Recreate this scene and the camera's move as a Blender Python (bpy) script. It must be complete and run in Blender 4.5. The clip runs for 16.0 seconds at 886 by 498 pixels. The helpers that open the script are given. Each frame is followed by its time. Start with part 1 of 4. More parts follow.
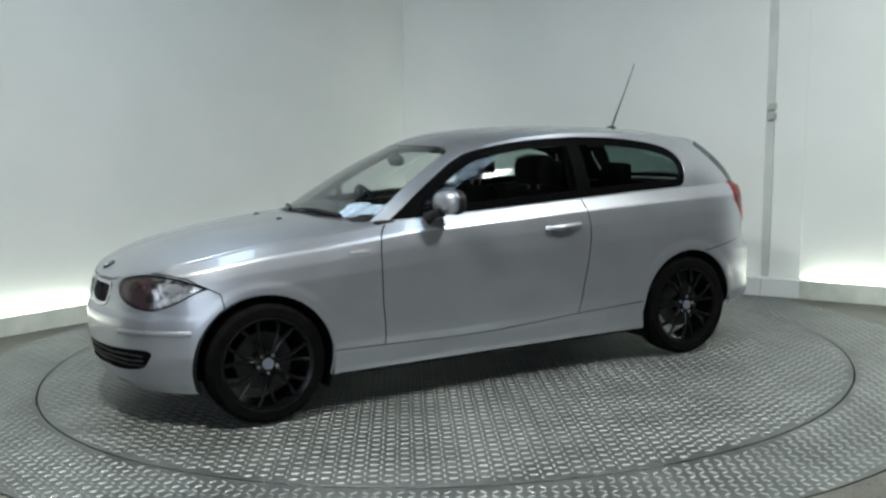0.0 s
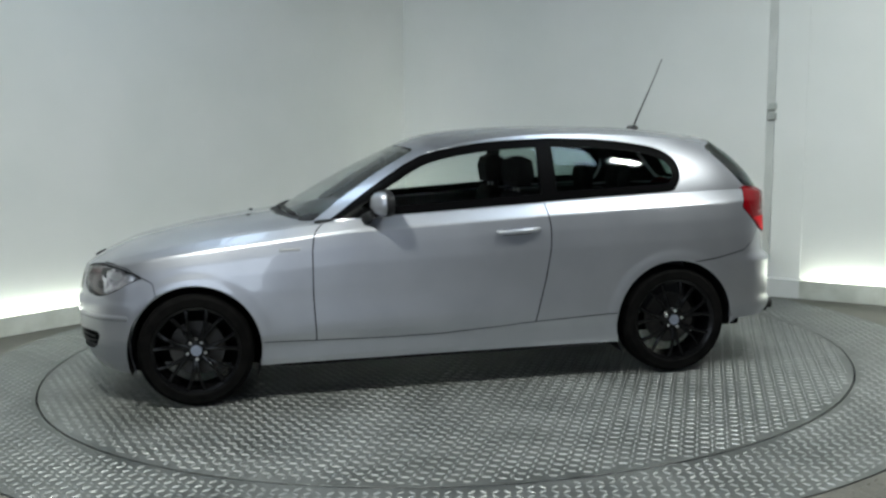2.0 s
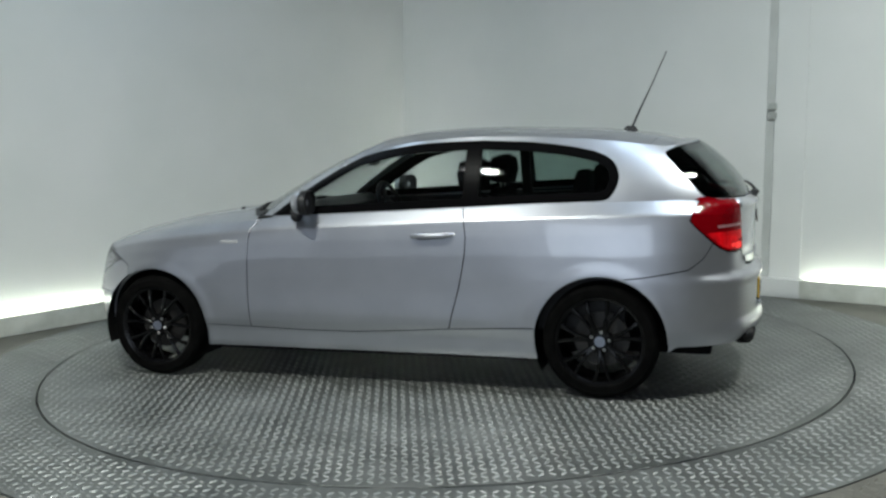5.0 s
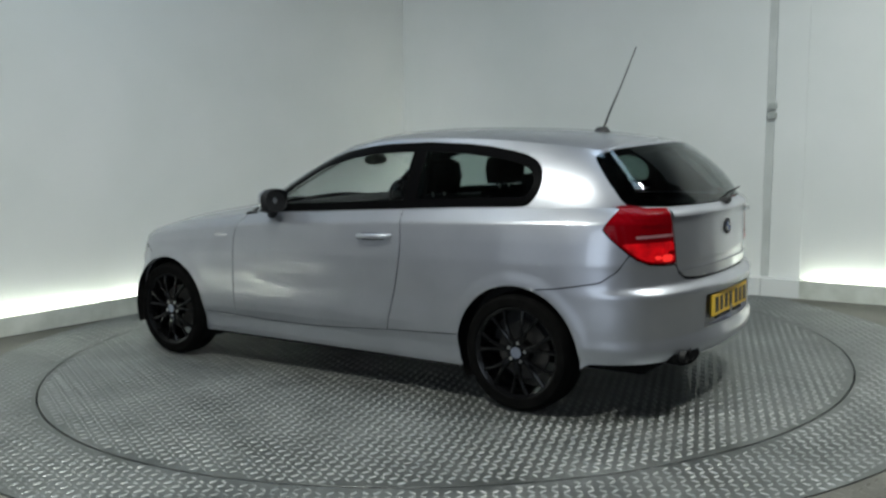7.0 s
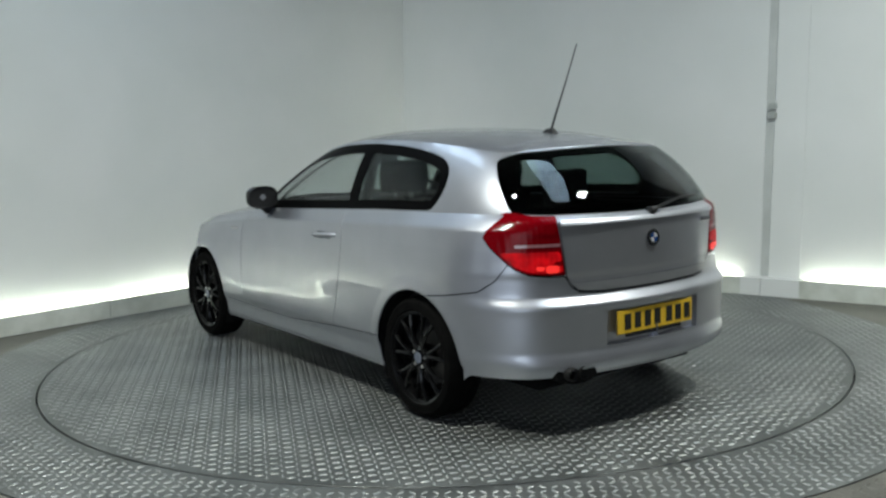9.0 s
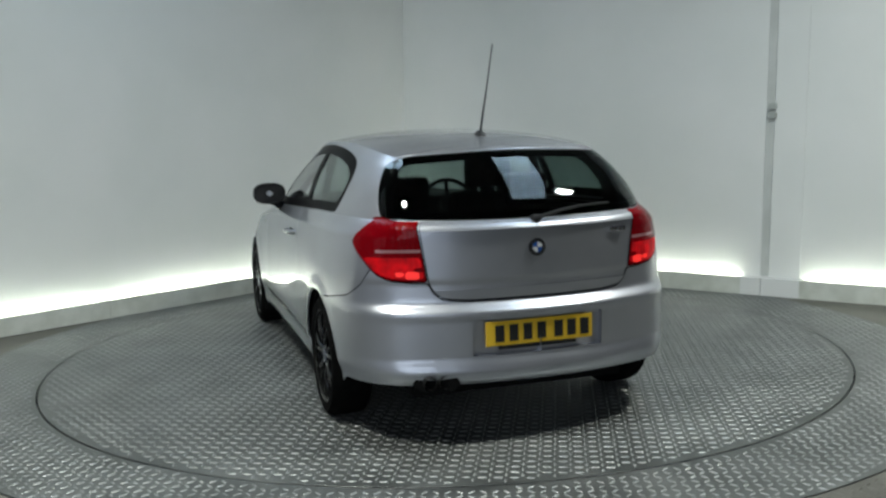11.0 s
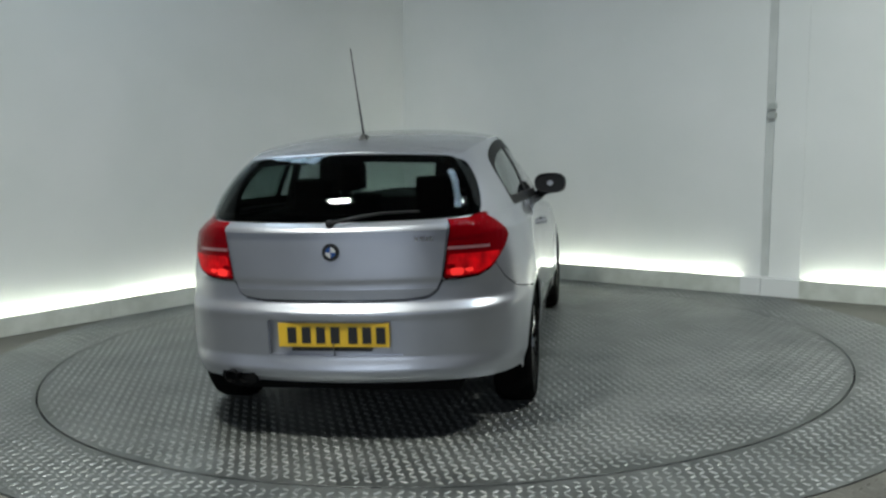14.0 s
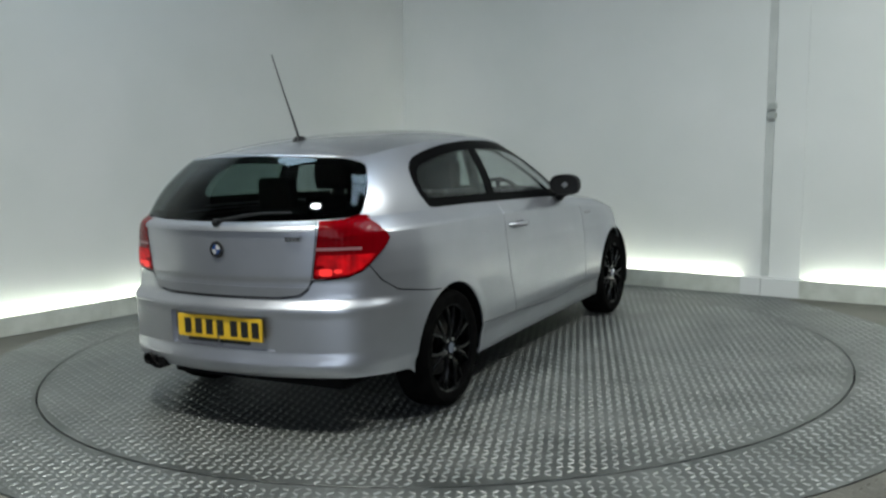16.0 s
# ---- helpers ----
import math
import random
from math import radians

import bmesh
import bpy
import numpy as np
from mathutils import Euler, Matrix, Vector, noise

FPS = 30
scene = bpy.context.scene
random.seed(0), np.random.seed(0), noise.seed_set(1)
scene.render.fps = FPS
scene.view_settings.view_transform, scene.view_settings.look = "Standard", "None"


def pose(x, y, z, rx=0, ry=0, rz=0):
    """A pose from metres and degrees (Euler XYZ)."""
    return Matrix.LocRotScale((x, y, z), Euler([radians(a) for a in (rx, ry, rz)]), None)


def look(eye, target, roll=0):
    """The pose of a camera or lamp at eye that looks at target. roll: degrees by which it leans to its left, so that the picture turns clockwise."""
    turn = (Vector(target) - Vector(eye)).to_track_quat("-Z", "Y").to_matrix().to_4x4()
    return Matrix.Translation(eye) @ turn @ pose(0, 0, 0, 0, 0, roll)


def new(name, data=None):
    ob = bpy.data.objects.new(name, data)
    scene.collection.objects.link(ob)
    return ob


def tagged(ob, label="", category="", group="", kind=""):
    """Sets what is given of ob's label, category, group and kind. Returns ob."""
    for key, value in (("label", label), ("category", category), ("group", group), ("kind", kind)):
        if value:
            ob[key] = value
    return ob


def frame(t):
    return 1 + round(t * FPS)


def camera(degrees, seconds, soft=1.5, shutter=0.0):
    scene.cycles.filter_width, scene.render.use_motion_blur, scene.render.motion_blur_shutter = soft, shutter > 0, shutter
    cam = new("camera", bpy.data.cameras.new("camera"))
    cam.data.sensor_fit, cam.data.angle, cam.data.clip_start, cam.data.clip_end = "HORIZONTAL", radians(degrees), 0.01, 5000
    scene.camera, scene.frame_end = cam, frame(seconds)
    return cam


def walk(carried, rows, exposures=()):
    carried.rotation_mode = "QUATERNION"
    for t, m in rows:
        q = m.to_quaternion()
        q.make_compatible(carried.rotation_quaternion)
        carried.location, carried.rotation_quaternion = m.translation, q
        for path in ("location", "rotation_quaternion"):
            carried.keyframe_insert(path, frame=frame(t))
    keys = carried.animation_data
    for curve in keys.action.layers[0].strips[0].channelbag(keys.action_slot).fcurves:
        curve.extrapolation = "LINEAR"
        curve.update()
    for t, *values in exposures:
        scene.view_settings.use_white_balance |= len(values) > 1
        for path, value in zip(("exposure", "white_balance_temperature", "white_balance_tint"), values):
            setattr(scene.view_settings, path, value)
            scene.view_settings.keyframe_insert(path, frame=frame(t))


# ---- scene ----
cam = camera(49.74, 16.0, soft=2.6)
EYE = Vector((0.354, -6.170, 1.426))
YAW, PITCH, ROLL = -0.0558, -0.1245, -1.765
AIM = EYE + Vector((math.sin(YAW) * math.cos(PITCH), math.cos(YAW) * math.cos(PITCH), math.sin(PITCH)))
walk(cam, [(0.0, look(EYE, AIM, ROLL)), (16.0, look(EYE, AIM, ROLL))], exposures=[(0.0, .40), (2.5, .27), (3.5, .22), (7.0, .15), (9.0, .18), (12.5, .02), (14.5, .02), (16.0, .08)])

# ---------------------------------------------------------------- light
world = bpy.data.worlds.new("world")
scene.world = world
world.use_nodes = True
world.node_tree.nodes["Background"].inputs[0].default_value = (0.8, 0.9, 1.0, 1)
world.node_tree.nodes["Background"].inputs[1].default_value = 0.15
CEIL = 4.3
FLOODS = ((-1.3, -3.0), (2.85, -1.9))
SKYLIGHTS = ((1.9, -1.7, 2.6, .8, -60), (-2.1, .5, 2.3, .6, -60))
WINDOWS = ((-1.5, -9.4, 0, 4.4), (-7.5, -6.9, -90, 3.8))


def lamp(name, x, y, z, sx, sy, watts, colour, rz=0.0):
    data = bpy.data.lights.new(name, "AREA")
    data.shape, data.size, data.size_y, data.energy, data.color = "RECTANGLE", sx, sy, watts, colour
    ob = new(name, data)
    ob.matrix_world = pose(x, y, z, 0, 0, rz)
    return ob


COOL = (0.95, 1.0, 0.93)
DAY = (0.72, 0.84, 1.0)
SKYBLUE = (0.48, 0.73, 1.0)
for x, y, sx, sy, turn in SKYLIGHTS:
    lamp("skylight_lamp", x, y, CEIL - .03, sx, sy, 11 * sx * sy, SKYBLUE, turn)
for (x, y), watts in zip(FLOODS, (136, 113)):
    lamp("flood_light_lamp", x, y, CEIL - .36, .36, .28, watts, COOL)
for (x, y, turn, w), share in zip(WINDOWS, (19, 5)):
    glare = lamp("daylight_lamp", x, y, 2.1, w - .2, 2.9, share * w, DAY)
    glare.matrix_world = pose(x, y, 2.1, 90, 0, turn) @ pose(0, 0, -.07)


# ---------------------------------------------------------------- materials
def material(name, colour, rough=0.5, metal=0.0, **inputs):
    m = bpy.data.materials.new(name)
    m.use_nodes = True
    b = m.node_tree.nodes["Principled BSDF"]
    b.inputs["Base Color"].default_value = (*colour, 1)
    b.inputs["Roughness"].default_value = rough
    b.inputs["Metallic"].default_value = metal
    for key, value in inputs.items():
        b.inputs[key.replace("_", " ")].default_value = value
    return m


def varied(m, colour, other, scale, detail=4.0, fine=0.0, bump=0.0, rough=None, low=.35, high=.65):
    """Mottles a material between two colours, with a finer grain, relief and gloss that vary with it."""
    t = m.node_tree
    b = t.nodes["Principled BSDF"]
    co = t.nodes.new("ShaderNodeTexCoord")
    n = t.nodes.new("ShaderNodeTexNoise")
    n.inputs["Scale"].default_value, n.inputs["Detail"].default_value = scale, detail
    t.links.new(co.outputs["Object"], n.inputs["Vector"])
    r = t.nodes.new("ShaderNodeValToRGB")
    r.color_ramp.elements[0].position, r.color_ramp.elements[1].position = low, high
    r.color_ramp.elements[0].color, r.color_ramp.elements[1].color = (*colour, 1), (*other, 1)
    t.links.new(n.outputs["Fac"], r.inputs["Fac"])
    t.links.new(r.outputs["Color"], b.inputs["Base Color"])
    if rough:
        q = t.nodes.new("ShaderNodeMapRange")
        q.inputs["To Min"].default_value, q.inputs["To Max"].default_value = rough
        t.links.new(n.outputs["Fac"], q.inputs["Value"])
        t.links.new(q.outputs["Result"], b.inputs["Roughness"])
    if bump:
        f = t.nodes.new("ShaderNodeTexNoise")
        f.inputs["Scale"].default_value, f.inputs["Detail"].default_value = fine or scale * 20, 3
        t.links.new(co.outputs["Object"], f.inputs["Vector"])
        u = t.nodes.new("ShaderNodeBump")
        u.inputs["Strength"].default_value, u.inputs["Distance"].default_value = bump, .002
        t.links.new(f.outputs["Fac"], u.inputs["Height"])
        t.links.new(u.outputs["Normal"], b.inputs["Normal"])
    return m


def glowing(name, colour, strength):
    m = material(name, colour)
    b = m.node_tree.nodes["Principled BSDF"]
    b.inputs["Emission Color"].default_value = (*colour, 1)
    b.inputs["Emission Strength"].default_value = strength
    return m


WALL = varied(material("painted wall", (.70, .72, .70), .6), (.68, .70, .68), (.735, .745, .73), .9, 5, 90, .15)
TRIM = varied(material("painted skirting", (.62, .64, .58), .45), (.50, .52, .46), (.64, .66, .60), 6, 6, 60, .2)
PLATE = varied(material("tread plate", (.22, .225, .22), .4, .75), (.12, .128, .123), (.215, .223, .217), 2.2, 7, 120, .25, (.34, .54))
STUD = varied(material("worn tread bars", (.40, .41, .40), .5, .7), (.27, .28, .275), (.44, .45, .44), 3.0, 6, 0, 0, (.46, .62))
OUTER = varied(material("dull tread plate", (.15, .145, .12), .6, .3), (.11, .105, .09), (.18, .175, .15), 2.6, 7, 120, .25, (.4, .65))
# Near-black: paints shade in gaps and recesses; also serves plain black parts.
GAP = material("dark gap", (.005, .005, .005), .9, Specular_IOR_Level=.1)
DARKWALL = varied(material("dark unseen wall", (.12, .12, .125), .75), (.10, .10, .105), (.15, .15, .155), .9, 5, 60, .1)
CEILING = varied(material("dark ceiling", (.09, .09, .09), .8), (.075, .078, .08), (.11, .11, .11), .7, 4, 60, .1)
LED = glowing("light strip", (.95, 1.0, .92), 18)
PANEL = glowing("light panel", (.95, 1.0, .98), 10)
SKY = glowing("skylight pane", (.84, .92, 1.0), 1.6)
FROST = glowing("frosted daylit pane", (.84, .92, 1.0), .38)
STEEL = material("brushed steel", (.45, .45, .44), .35, 1)
PAINT = varied(material("silver metallic paint", (.445, .455, .495), .35, .9, Coat_Weight=1.0, Coat_Roughness=.02), (.43, .44, .48), (.46, .47, .51), 5, 5, 700, .05, (.39, .45))
GLOSS = material("gloss black trim", (.003, .003, .0033), .3, Specular_IOR_Level=.015)
BLACK = varied(material("black plastic", (.009, .009, .010), .5, Specular_IOR_Level=.3), (.008, .008, .009), (.013, .013, .014), 40, 3)
RUBBER = varied(material("tyre rubber", (.009, .009, .009), .9, Specular_IOR_Level=.03), (.003, .003, .003), (.006, .0058, .0056), 14, 5, 300, .3)
RIM = varied(material("black alloy", (.003, .003, .0035), .22, 0, Specular_IOR_Level=.22), (.002, .002, .0025), (.005, .005, .005), 20, 3)
CHROME = material("chrome", (.75, .75, .76), .12, 1)
SIDEGLASS_MAT = material("door glass", (.86, .90, .89), .0, 0, Transmission_Weight=1.0, IOR=1.25)
GLASS = material("tinted glass", (.86, .90, .89), .0, 0, Transmission_Weight=1.0, IOR=1.45)
DARKGLASS = material("privacy glass", (.47, .57, .54), .0, 0, Transmission_Weight=1.0, IOR=1.3)
BACKGLASS = material("dark rear glass", (.28, .36, .345), .0, 0, Transmission_Weight=1.0, IOR=1.36)
CLOTH = varied(material("dark seat cloth", (.014, .014, .015), .95, Specular_IOR_Level=.1), (.010, .010, .011), (.019, .019, .02), 30, 4, 400, .3)
RED = material("red lamp lens", (.15, .0005, .003), .2, 0, Specular_IOR_Level=.06, Coat_Weight=.12, Coat_Roughness=.04)
REDGLOW = glowing("lit red lamp", (.9, .002, .006), .16)
REDGLOW.node_tree.nodes["Principled BSDF"].inputs["Base Color"].default_value = (.14, .0005, .003, 1)
REDGLOW.node_tree.nodes["Principled BSDF"].inputs["Specular IOR Level"].default_value = .15
REDHOT = glowing("bulb behind red lens", (1.0, .03, .025), .5)


def fluted(m, scale, low, high, depth):
    """Moulded flutes in a lamp lens: relief, and a glow that gathers in the flutes where the lamp is lit."""
    t = m.node_tree
    b = t.nodes["Principled BSDF"]
    co = t.nodes.new("ShaderNodeTexCoord")
    w = t.nodes.new("ShaderNodeTexWave")
    w.bands_direction = "Y"
    w.inputs["Scale"].default_value, w.inputs["Distortion"].default_value = scale, .6
    t.links.new(co.outputs["Object"], w.inputs["Vector"])
    u = t.nodes.new("ShaderNodeBump")
    u.inputs["Strength"].default_value, u.inputs["Distance"].default_value = depth, .003
    t.links.new(w.outputs["Fac"], u.inputs["Height"])
    t.links.new(u.outputs["Normal"], b.inputs["Normal"])
    if high:
        n = t.nodes.new("ShaderNodeTexNoise")
        n.inputs["Scale"].default_value, n.inputs["Detail"].default_value = 16, 2
        t.links.new(co.outputs["Object"], n.inputs["Vector"])
        q = t.nodes.new("ShaderNodeMapRange")
        q.inputs["From Min"].default_value, q.inputs["From Max"].default_value = .32, .68
        q.inputs["To Min"].default_value, q.inputs["To Max"].default_value = low, high
        t.links.new(n.outputs["Fac"], q.inputs["Value"])
        t.links.new(q.outputs["Result"], b.inputs["Emission Strength"])


fluted(RED, 14, 0, 0, .35)
fluted(REDGLOW, 14, .12, .5, .35)
CLEAR = material("clear lens", (.95, .96, .97), .02, 0, Transmission_Weight=1.0, IOR=1.3)
YELLOW = varied(material("yellow plate", (.75, .47, .02), .45), (.70, .43, .02), (.80, .50, .03), 9, 3)
INK = material("black ink", (.01, .01, .01), .5)
BLUE = material("blue enamel", (.03, .10, .35), .25)
WHITE = material("white enamel", (.8, .8, .8), .3)
LAMPRED = material("amber reflector", (.06, .022, .02), .2, .3, Coat_Weight=.5)


# ---------------------------------------------------------------- mesh helpers
def mesh_object(name, verts, faces, mat, parent=None, smooth=False, label="", normals=None):
    me = bpy.data.meshes.new(name)
    me.from_pydata([tuple(map(float, v)) for v in verts], [], [tuple(map(int, f)) for f in faces])
    me.validate()
    me.materials.append(mat)
    if smooth:
        me.polygons.foreach_set("use_smooth", [True] * len(me.polygons))
    me.update()
    if normals is not None and len(me.vertices) == len(normals):
        me.normals_split_custom_set_from_vertices([tuple(map(float, n)) for n in normals])
    ob = new(name, me)
    if parent:
        ob.parent = parent
    if label:
        ob["label"] = label
    return ob


def part(name, bm, mat, parent=None, label="", smooth=False):
    me = bpy.data.meshes.new(name)
    bmesh.ops.recalc_face_normals(bm, faces=bm.faces[:])
    bm.to_mesh(me)
    bm.free()
    me.materials.append(mat)
    if smooth:
        me.polygons.foreach_set("use_smooth", [True] * len(me.polygons))
        me.set_sharp_from_angle(angle=radians(38))
    ob = new(name, me)
    if parent:
        ob.parent = parent
    if label:
        ob["label"] = label
    return ob


def box(bm, x0, y0, z0, x1, y1, z1, bevel=0.0, m=None):
    made = bmesh.ops.create_cube(bm, size=1)["verts"]
    bmesh.ops.scale(bm, verts=made, vec=(x1 - x0, y1 - y0, z1 - z0))
    bmesh.ops.translate(bm, verts=made, vec=((x0 + x1) / 2, (y0 + y1) / 2, (z0 + z1) / 2))
    if bevel:
        edges = list({e for v in made for e in v.link_edges})
        made = bmesh.ops.bevel(bm, geom=edges, offset=bevel, segments=2, affect="EDGES", profile=.6)["verts"]
    if m is not None:
        bmesh.ops.transform(bm, matrix=m, verts=made)
    return made


def tube(bm, points, radii, sides=10, cap=True):
    """A round bar through the points."""
    rings = []
    for i, p in enumerate(points):
        p = Vector(p)
        d = Vector(points[min(i + 1, len(points) - 1)]) - Vector(points[max(i - 1, 0)])
        q = d.to_track_quat("Z", "Y")
        r = radii[i] if isinstance(radii, (list, tuple)) else radii
        rings.append([bm.verts.new(p + q @ Vector((r * math.cos(a), r * math.sin(a), 0))) for a in np.linspace(0, 2 * math.pi, sides, endpoint=False)])
    for a, b in zip(rings, rings[1:]):
        for i in range(sides):
            bm.faces.new((a[i], a[(i + 1) % sides], b[(i + 1) % sides], b[i]))
    if cap:
        bm.faces.new(rings[0][::-1])
        bm.faces.new(rings[-1])


def lathe(bm, profile, sides=48, axis="y", centre=(0, 0, 0)):
    """Turns a closed or open profile of (radius, along) about an axis."""
    rings = []
    for r, h in profile:
        ring = []
        for a in np.linspace(0, 2 * math.pi, sides, endpoint=False):
            c, s = r * math.cos(a), r * math.sin(a)
            v = (c, h, s) if axis == "y" else (c, s, h)
            ring.append(bm.verts.new(Vector(v) + Vector(centre)))
        rings.append(ring)
    for a, b in zip(rings, rings[1:]):
        for i in range(sides):
            bm.faces.new((a[i], a[(i + 1) % sides], b[(i + 1) % sides], b[i]))
    return rings


# ---------------------------------------------------------------- room
LEAN = .028  # the walls stand a little off the plumb
CORNER = Vector((-.607, 3.826, 0))
ALONG_L, ALONG_R = Vector((-.638, -.770, 0)), Vector((.819, -.574, 0))
BACK_L, BACK_R = Vector((-.770, .638, 0)), Vector((.574, .819, 0))


def wall_box(bm, origin, along, back, a0, a1, b0, b1, z0, z1):
    """A block beside a wall line: a along the wall, b behind the skirting's face, z up."""
    vs = []
    for a, b, z in ((a0, b0, z0), (a1, b0, z0), (a1, b1, z0), (a0, b1, z0), (a0, b0, z1), (a1, b0, z1), (a1, b1, z1), (a0, b1, z1)):
        v = origin + along * a + back * b
        vs.append(bm.verts.new((v.x + LEAN * z, v.y, z)))
    for f in ((0, 1, 2, 3), (4, 5, 6, 7), (0, 1, 5, 4), (1, 2, 6, 5), (2, 3, 7, 6), (3, 0, 4, 7)):
        bm.faces.new([vs[i] for i in f])


def setting(name, bm, mat, label):
    return tagged(part(name, bm, mat), label, "structure", kind="structure")


SKIRT, GAPW = .145, .10
POST_A, POST_B = 3.62, 4.10
END_L, END_R = 7.7, 6.2  # where the white walls end; the unseen dark walls beyond are added
bm = bmesh.new()
wall_box(bm, CORNER, ALONG_L, BACK_L, -.3, END_L, GAPW, GAPW + .2, -.05, CEIL)
setting("wall_west", bm, WALL, "plain pale grey-green painted studio wall")
bm = bmesh.new()
wall_box(bm, CORNER, ALONG_R, BACK_R, -.3, END_R, GAPW, GAPW + .2, -.05, CEIL)
setting("wall_north", bm, WALL, "plain pale grey painted studio wall beside a post")
# Added dark walls out of view, to cut bounce and darken the car's flanks.
for name, along, back, start in (("wall_west_unseen", ALONG_L, BACK_L, END_L), ("wall_north_unseen", ALONG_R, BACK_R, END_R)):
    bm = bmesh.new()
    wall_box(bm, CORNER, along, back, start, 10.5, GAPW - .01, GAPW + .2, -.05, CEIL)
    setting(name, bm, DARKWALL, "unseen dark wall added past the white bay to cut reflections")
# Unseen closing walls, dark so that the car reflects less light.
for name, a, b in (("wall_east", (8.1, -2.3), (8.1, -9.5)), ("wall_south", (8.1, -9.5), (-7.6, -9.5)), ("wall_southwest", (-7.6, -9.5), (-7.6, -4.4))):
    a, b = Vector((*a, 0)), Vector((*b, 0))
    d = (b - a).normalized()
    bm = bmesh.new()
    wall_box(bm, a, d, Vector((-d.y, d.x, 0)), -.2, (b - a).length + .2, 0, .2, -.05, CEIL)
    setting(name, bm, DARKWALL, "unseen wall closing the studio, made dark to cut reflections")
bm = bmesh.new()
box(bm, -8.2, -9.8, CEIL, 8.6, 5.6, CEIL + .2)
setting("ceiling", bm, CEILING, "plain dark ceiling over the photo studio")

for name, along, back, runs in (("baseboard_west", ALONG_L, BACK_L, ((-.02, 3.36), (3.365, END_L))), ("baseboard_north", ALONG_R, BACK_R, ((-.02, POST_A), (POST_B, END_R)))):
    for i, (a0, a1) in enumerate(runs):
        bm = bmesh.new()
        wall_box(bm, CORNER, along, back, a0, a1, 0, .022, 0, SKIRT)
        wall_box(bm, CORNER, along, back, a0, a1, .022, GAPW - .002, 0, .06)
        setting(name, bm, TRIM, "painted skirting board hiding a light strip")
        bm = bmesh.new()
        wall_box(bm, CORNER, along, back, a0 + (.03 if i == 0 else .05), a1 - .05, .040, .080, .062, .085)
        tagged(part("light_strip", bm, LED), "cold white light strip glowing behind the skirting", "light strip", "light strips")

# narrow slot between two wall panels, with a plain foot across the skirting's gap
def behind(a, b):
    """The place along the north wall, b behind the skirting's face, in line with a on that face."""
    p = CORNER + ALONG_R * a
    d = p - Vector((EYE.x, EYE.y, 0))
    return a + b * d.dot(ALONG_R) / d.dot(BACK_R)


FACE = GAPW - .012
for a0, a1, b, z0, z1, mat, label in (
        (POST_A, POST_A + .165, FACE, SKIRT, CEIL, WALL, "pale painted edge post of a wall panel"),
        (POST_A + .235, POST_B, FACE, SKIRT, CEIL, WALL, "pale painted edge post of a wall panel")):
    bm = bmesh.new()
    wall_box(bm, CORNER, ALONG_R, BACK_R, behind(a0, b), behind(a1, b), b, GAPW - .002, z0, z1)
    setting("trim", bm, mat, label)
for a0, a1 in ((POST_A, POST_A + .165), (POST_A + .172, POST_B)):
    bm = bmesh.new()
    wall_box(bm, CORNER, ALONG_R, BACK_R, a0, a1, 0, GAPW - .002, 0, SKIRT)
    setting("trim", bm, WALL, "pale painted foot block between two skirting boards")
bm = bmesh.new()
wall_box(bm, CORNER, ALONG_R, BACK_R, behind(POST_A + .170, GAPW), behind(POST_A + .232, GAPW), GAPW - .005, GAPW - .001, SKIRT, CEIL)
setting("trim", bm, varied(material("grey slot", (.50, .52, .50), .6), (.47, .49, .47), (.54, .56, .54), 5), "grey recessed slot between two wall panels")
bm = bmesh.new()
b = GAPW - .04
for z in (1.455, 1.53):
    wall_box(bm, CORNER, ALONG_R, BACK_R, behind(POST_A + .178, b), behind(POST_A + .238, b), b, GAPW - .006, z - .022, z + .022)
tagged(part("latch", bm, material("painted latch", (.36, .38, .36), .5)), "small grey metal latch on the wall post", "latch")

# flood lights, skylight and the daylit doorway behind the camera
for x, y in FLOODS:
    bm = bmesh.new()
    box(bm, x - .25, y - .20, CEIL - .34, x + .25, y + .20, CEIL - .25, .015)
    tube(bm, [(x, y, CEIL), (x, y, CEIL - .25)], .018, 10)
    fixture = tagged(part("flood_light", bm, STEEL), "small rectangular studio lamp hung from the ceiling", "lamp", "ceiling lamps")
    bm = bmesh.new()
    box(bm, x - .21, y - .16, CEIL - .350, x + .21, y + .16, CEIL - .341)
    part("diffuser", bm, PANEL, fixture, "glowing white diffuser")
for x, y, sx, sy, turn in SKYLIGHTS:
    at = pose(x, y, CEIL, 0, 0, turn)
    bm = bmesh.new()
    n = 4
    for k in range(n + 1):
        box(bm, -sx / 2 + sx / n * k - .03, -sy / 2, -.04, -sx / 2 + sx / n * k + .03, sy / 2, -.002, m=at)
    for v in (-sy / 2, sy / 2):
        box(bm, -sx / 2, v - .03, -.038, sx / 2, v + .03, -.003, m=at)
    light = tagged(part("skylight", bm, BLACK), "barred skylight in the dark ceiling", "skylight", "skylights")
    for i in range(n):
        bm = bmesh.new()
        u = -sx / 2 + sx / n * i + .03
        box(bm, u, -sy / 2 + .03, -.02, u + sx / n - .06, sy / 2 - .03, -.010, m=at)
        part("pane", bm, SKY, light)
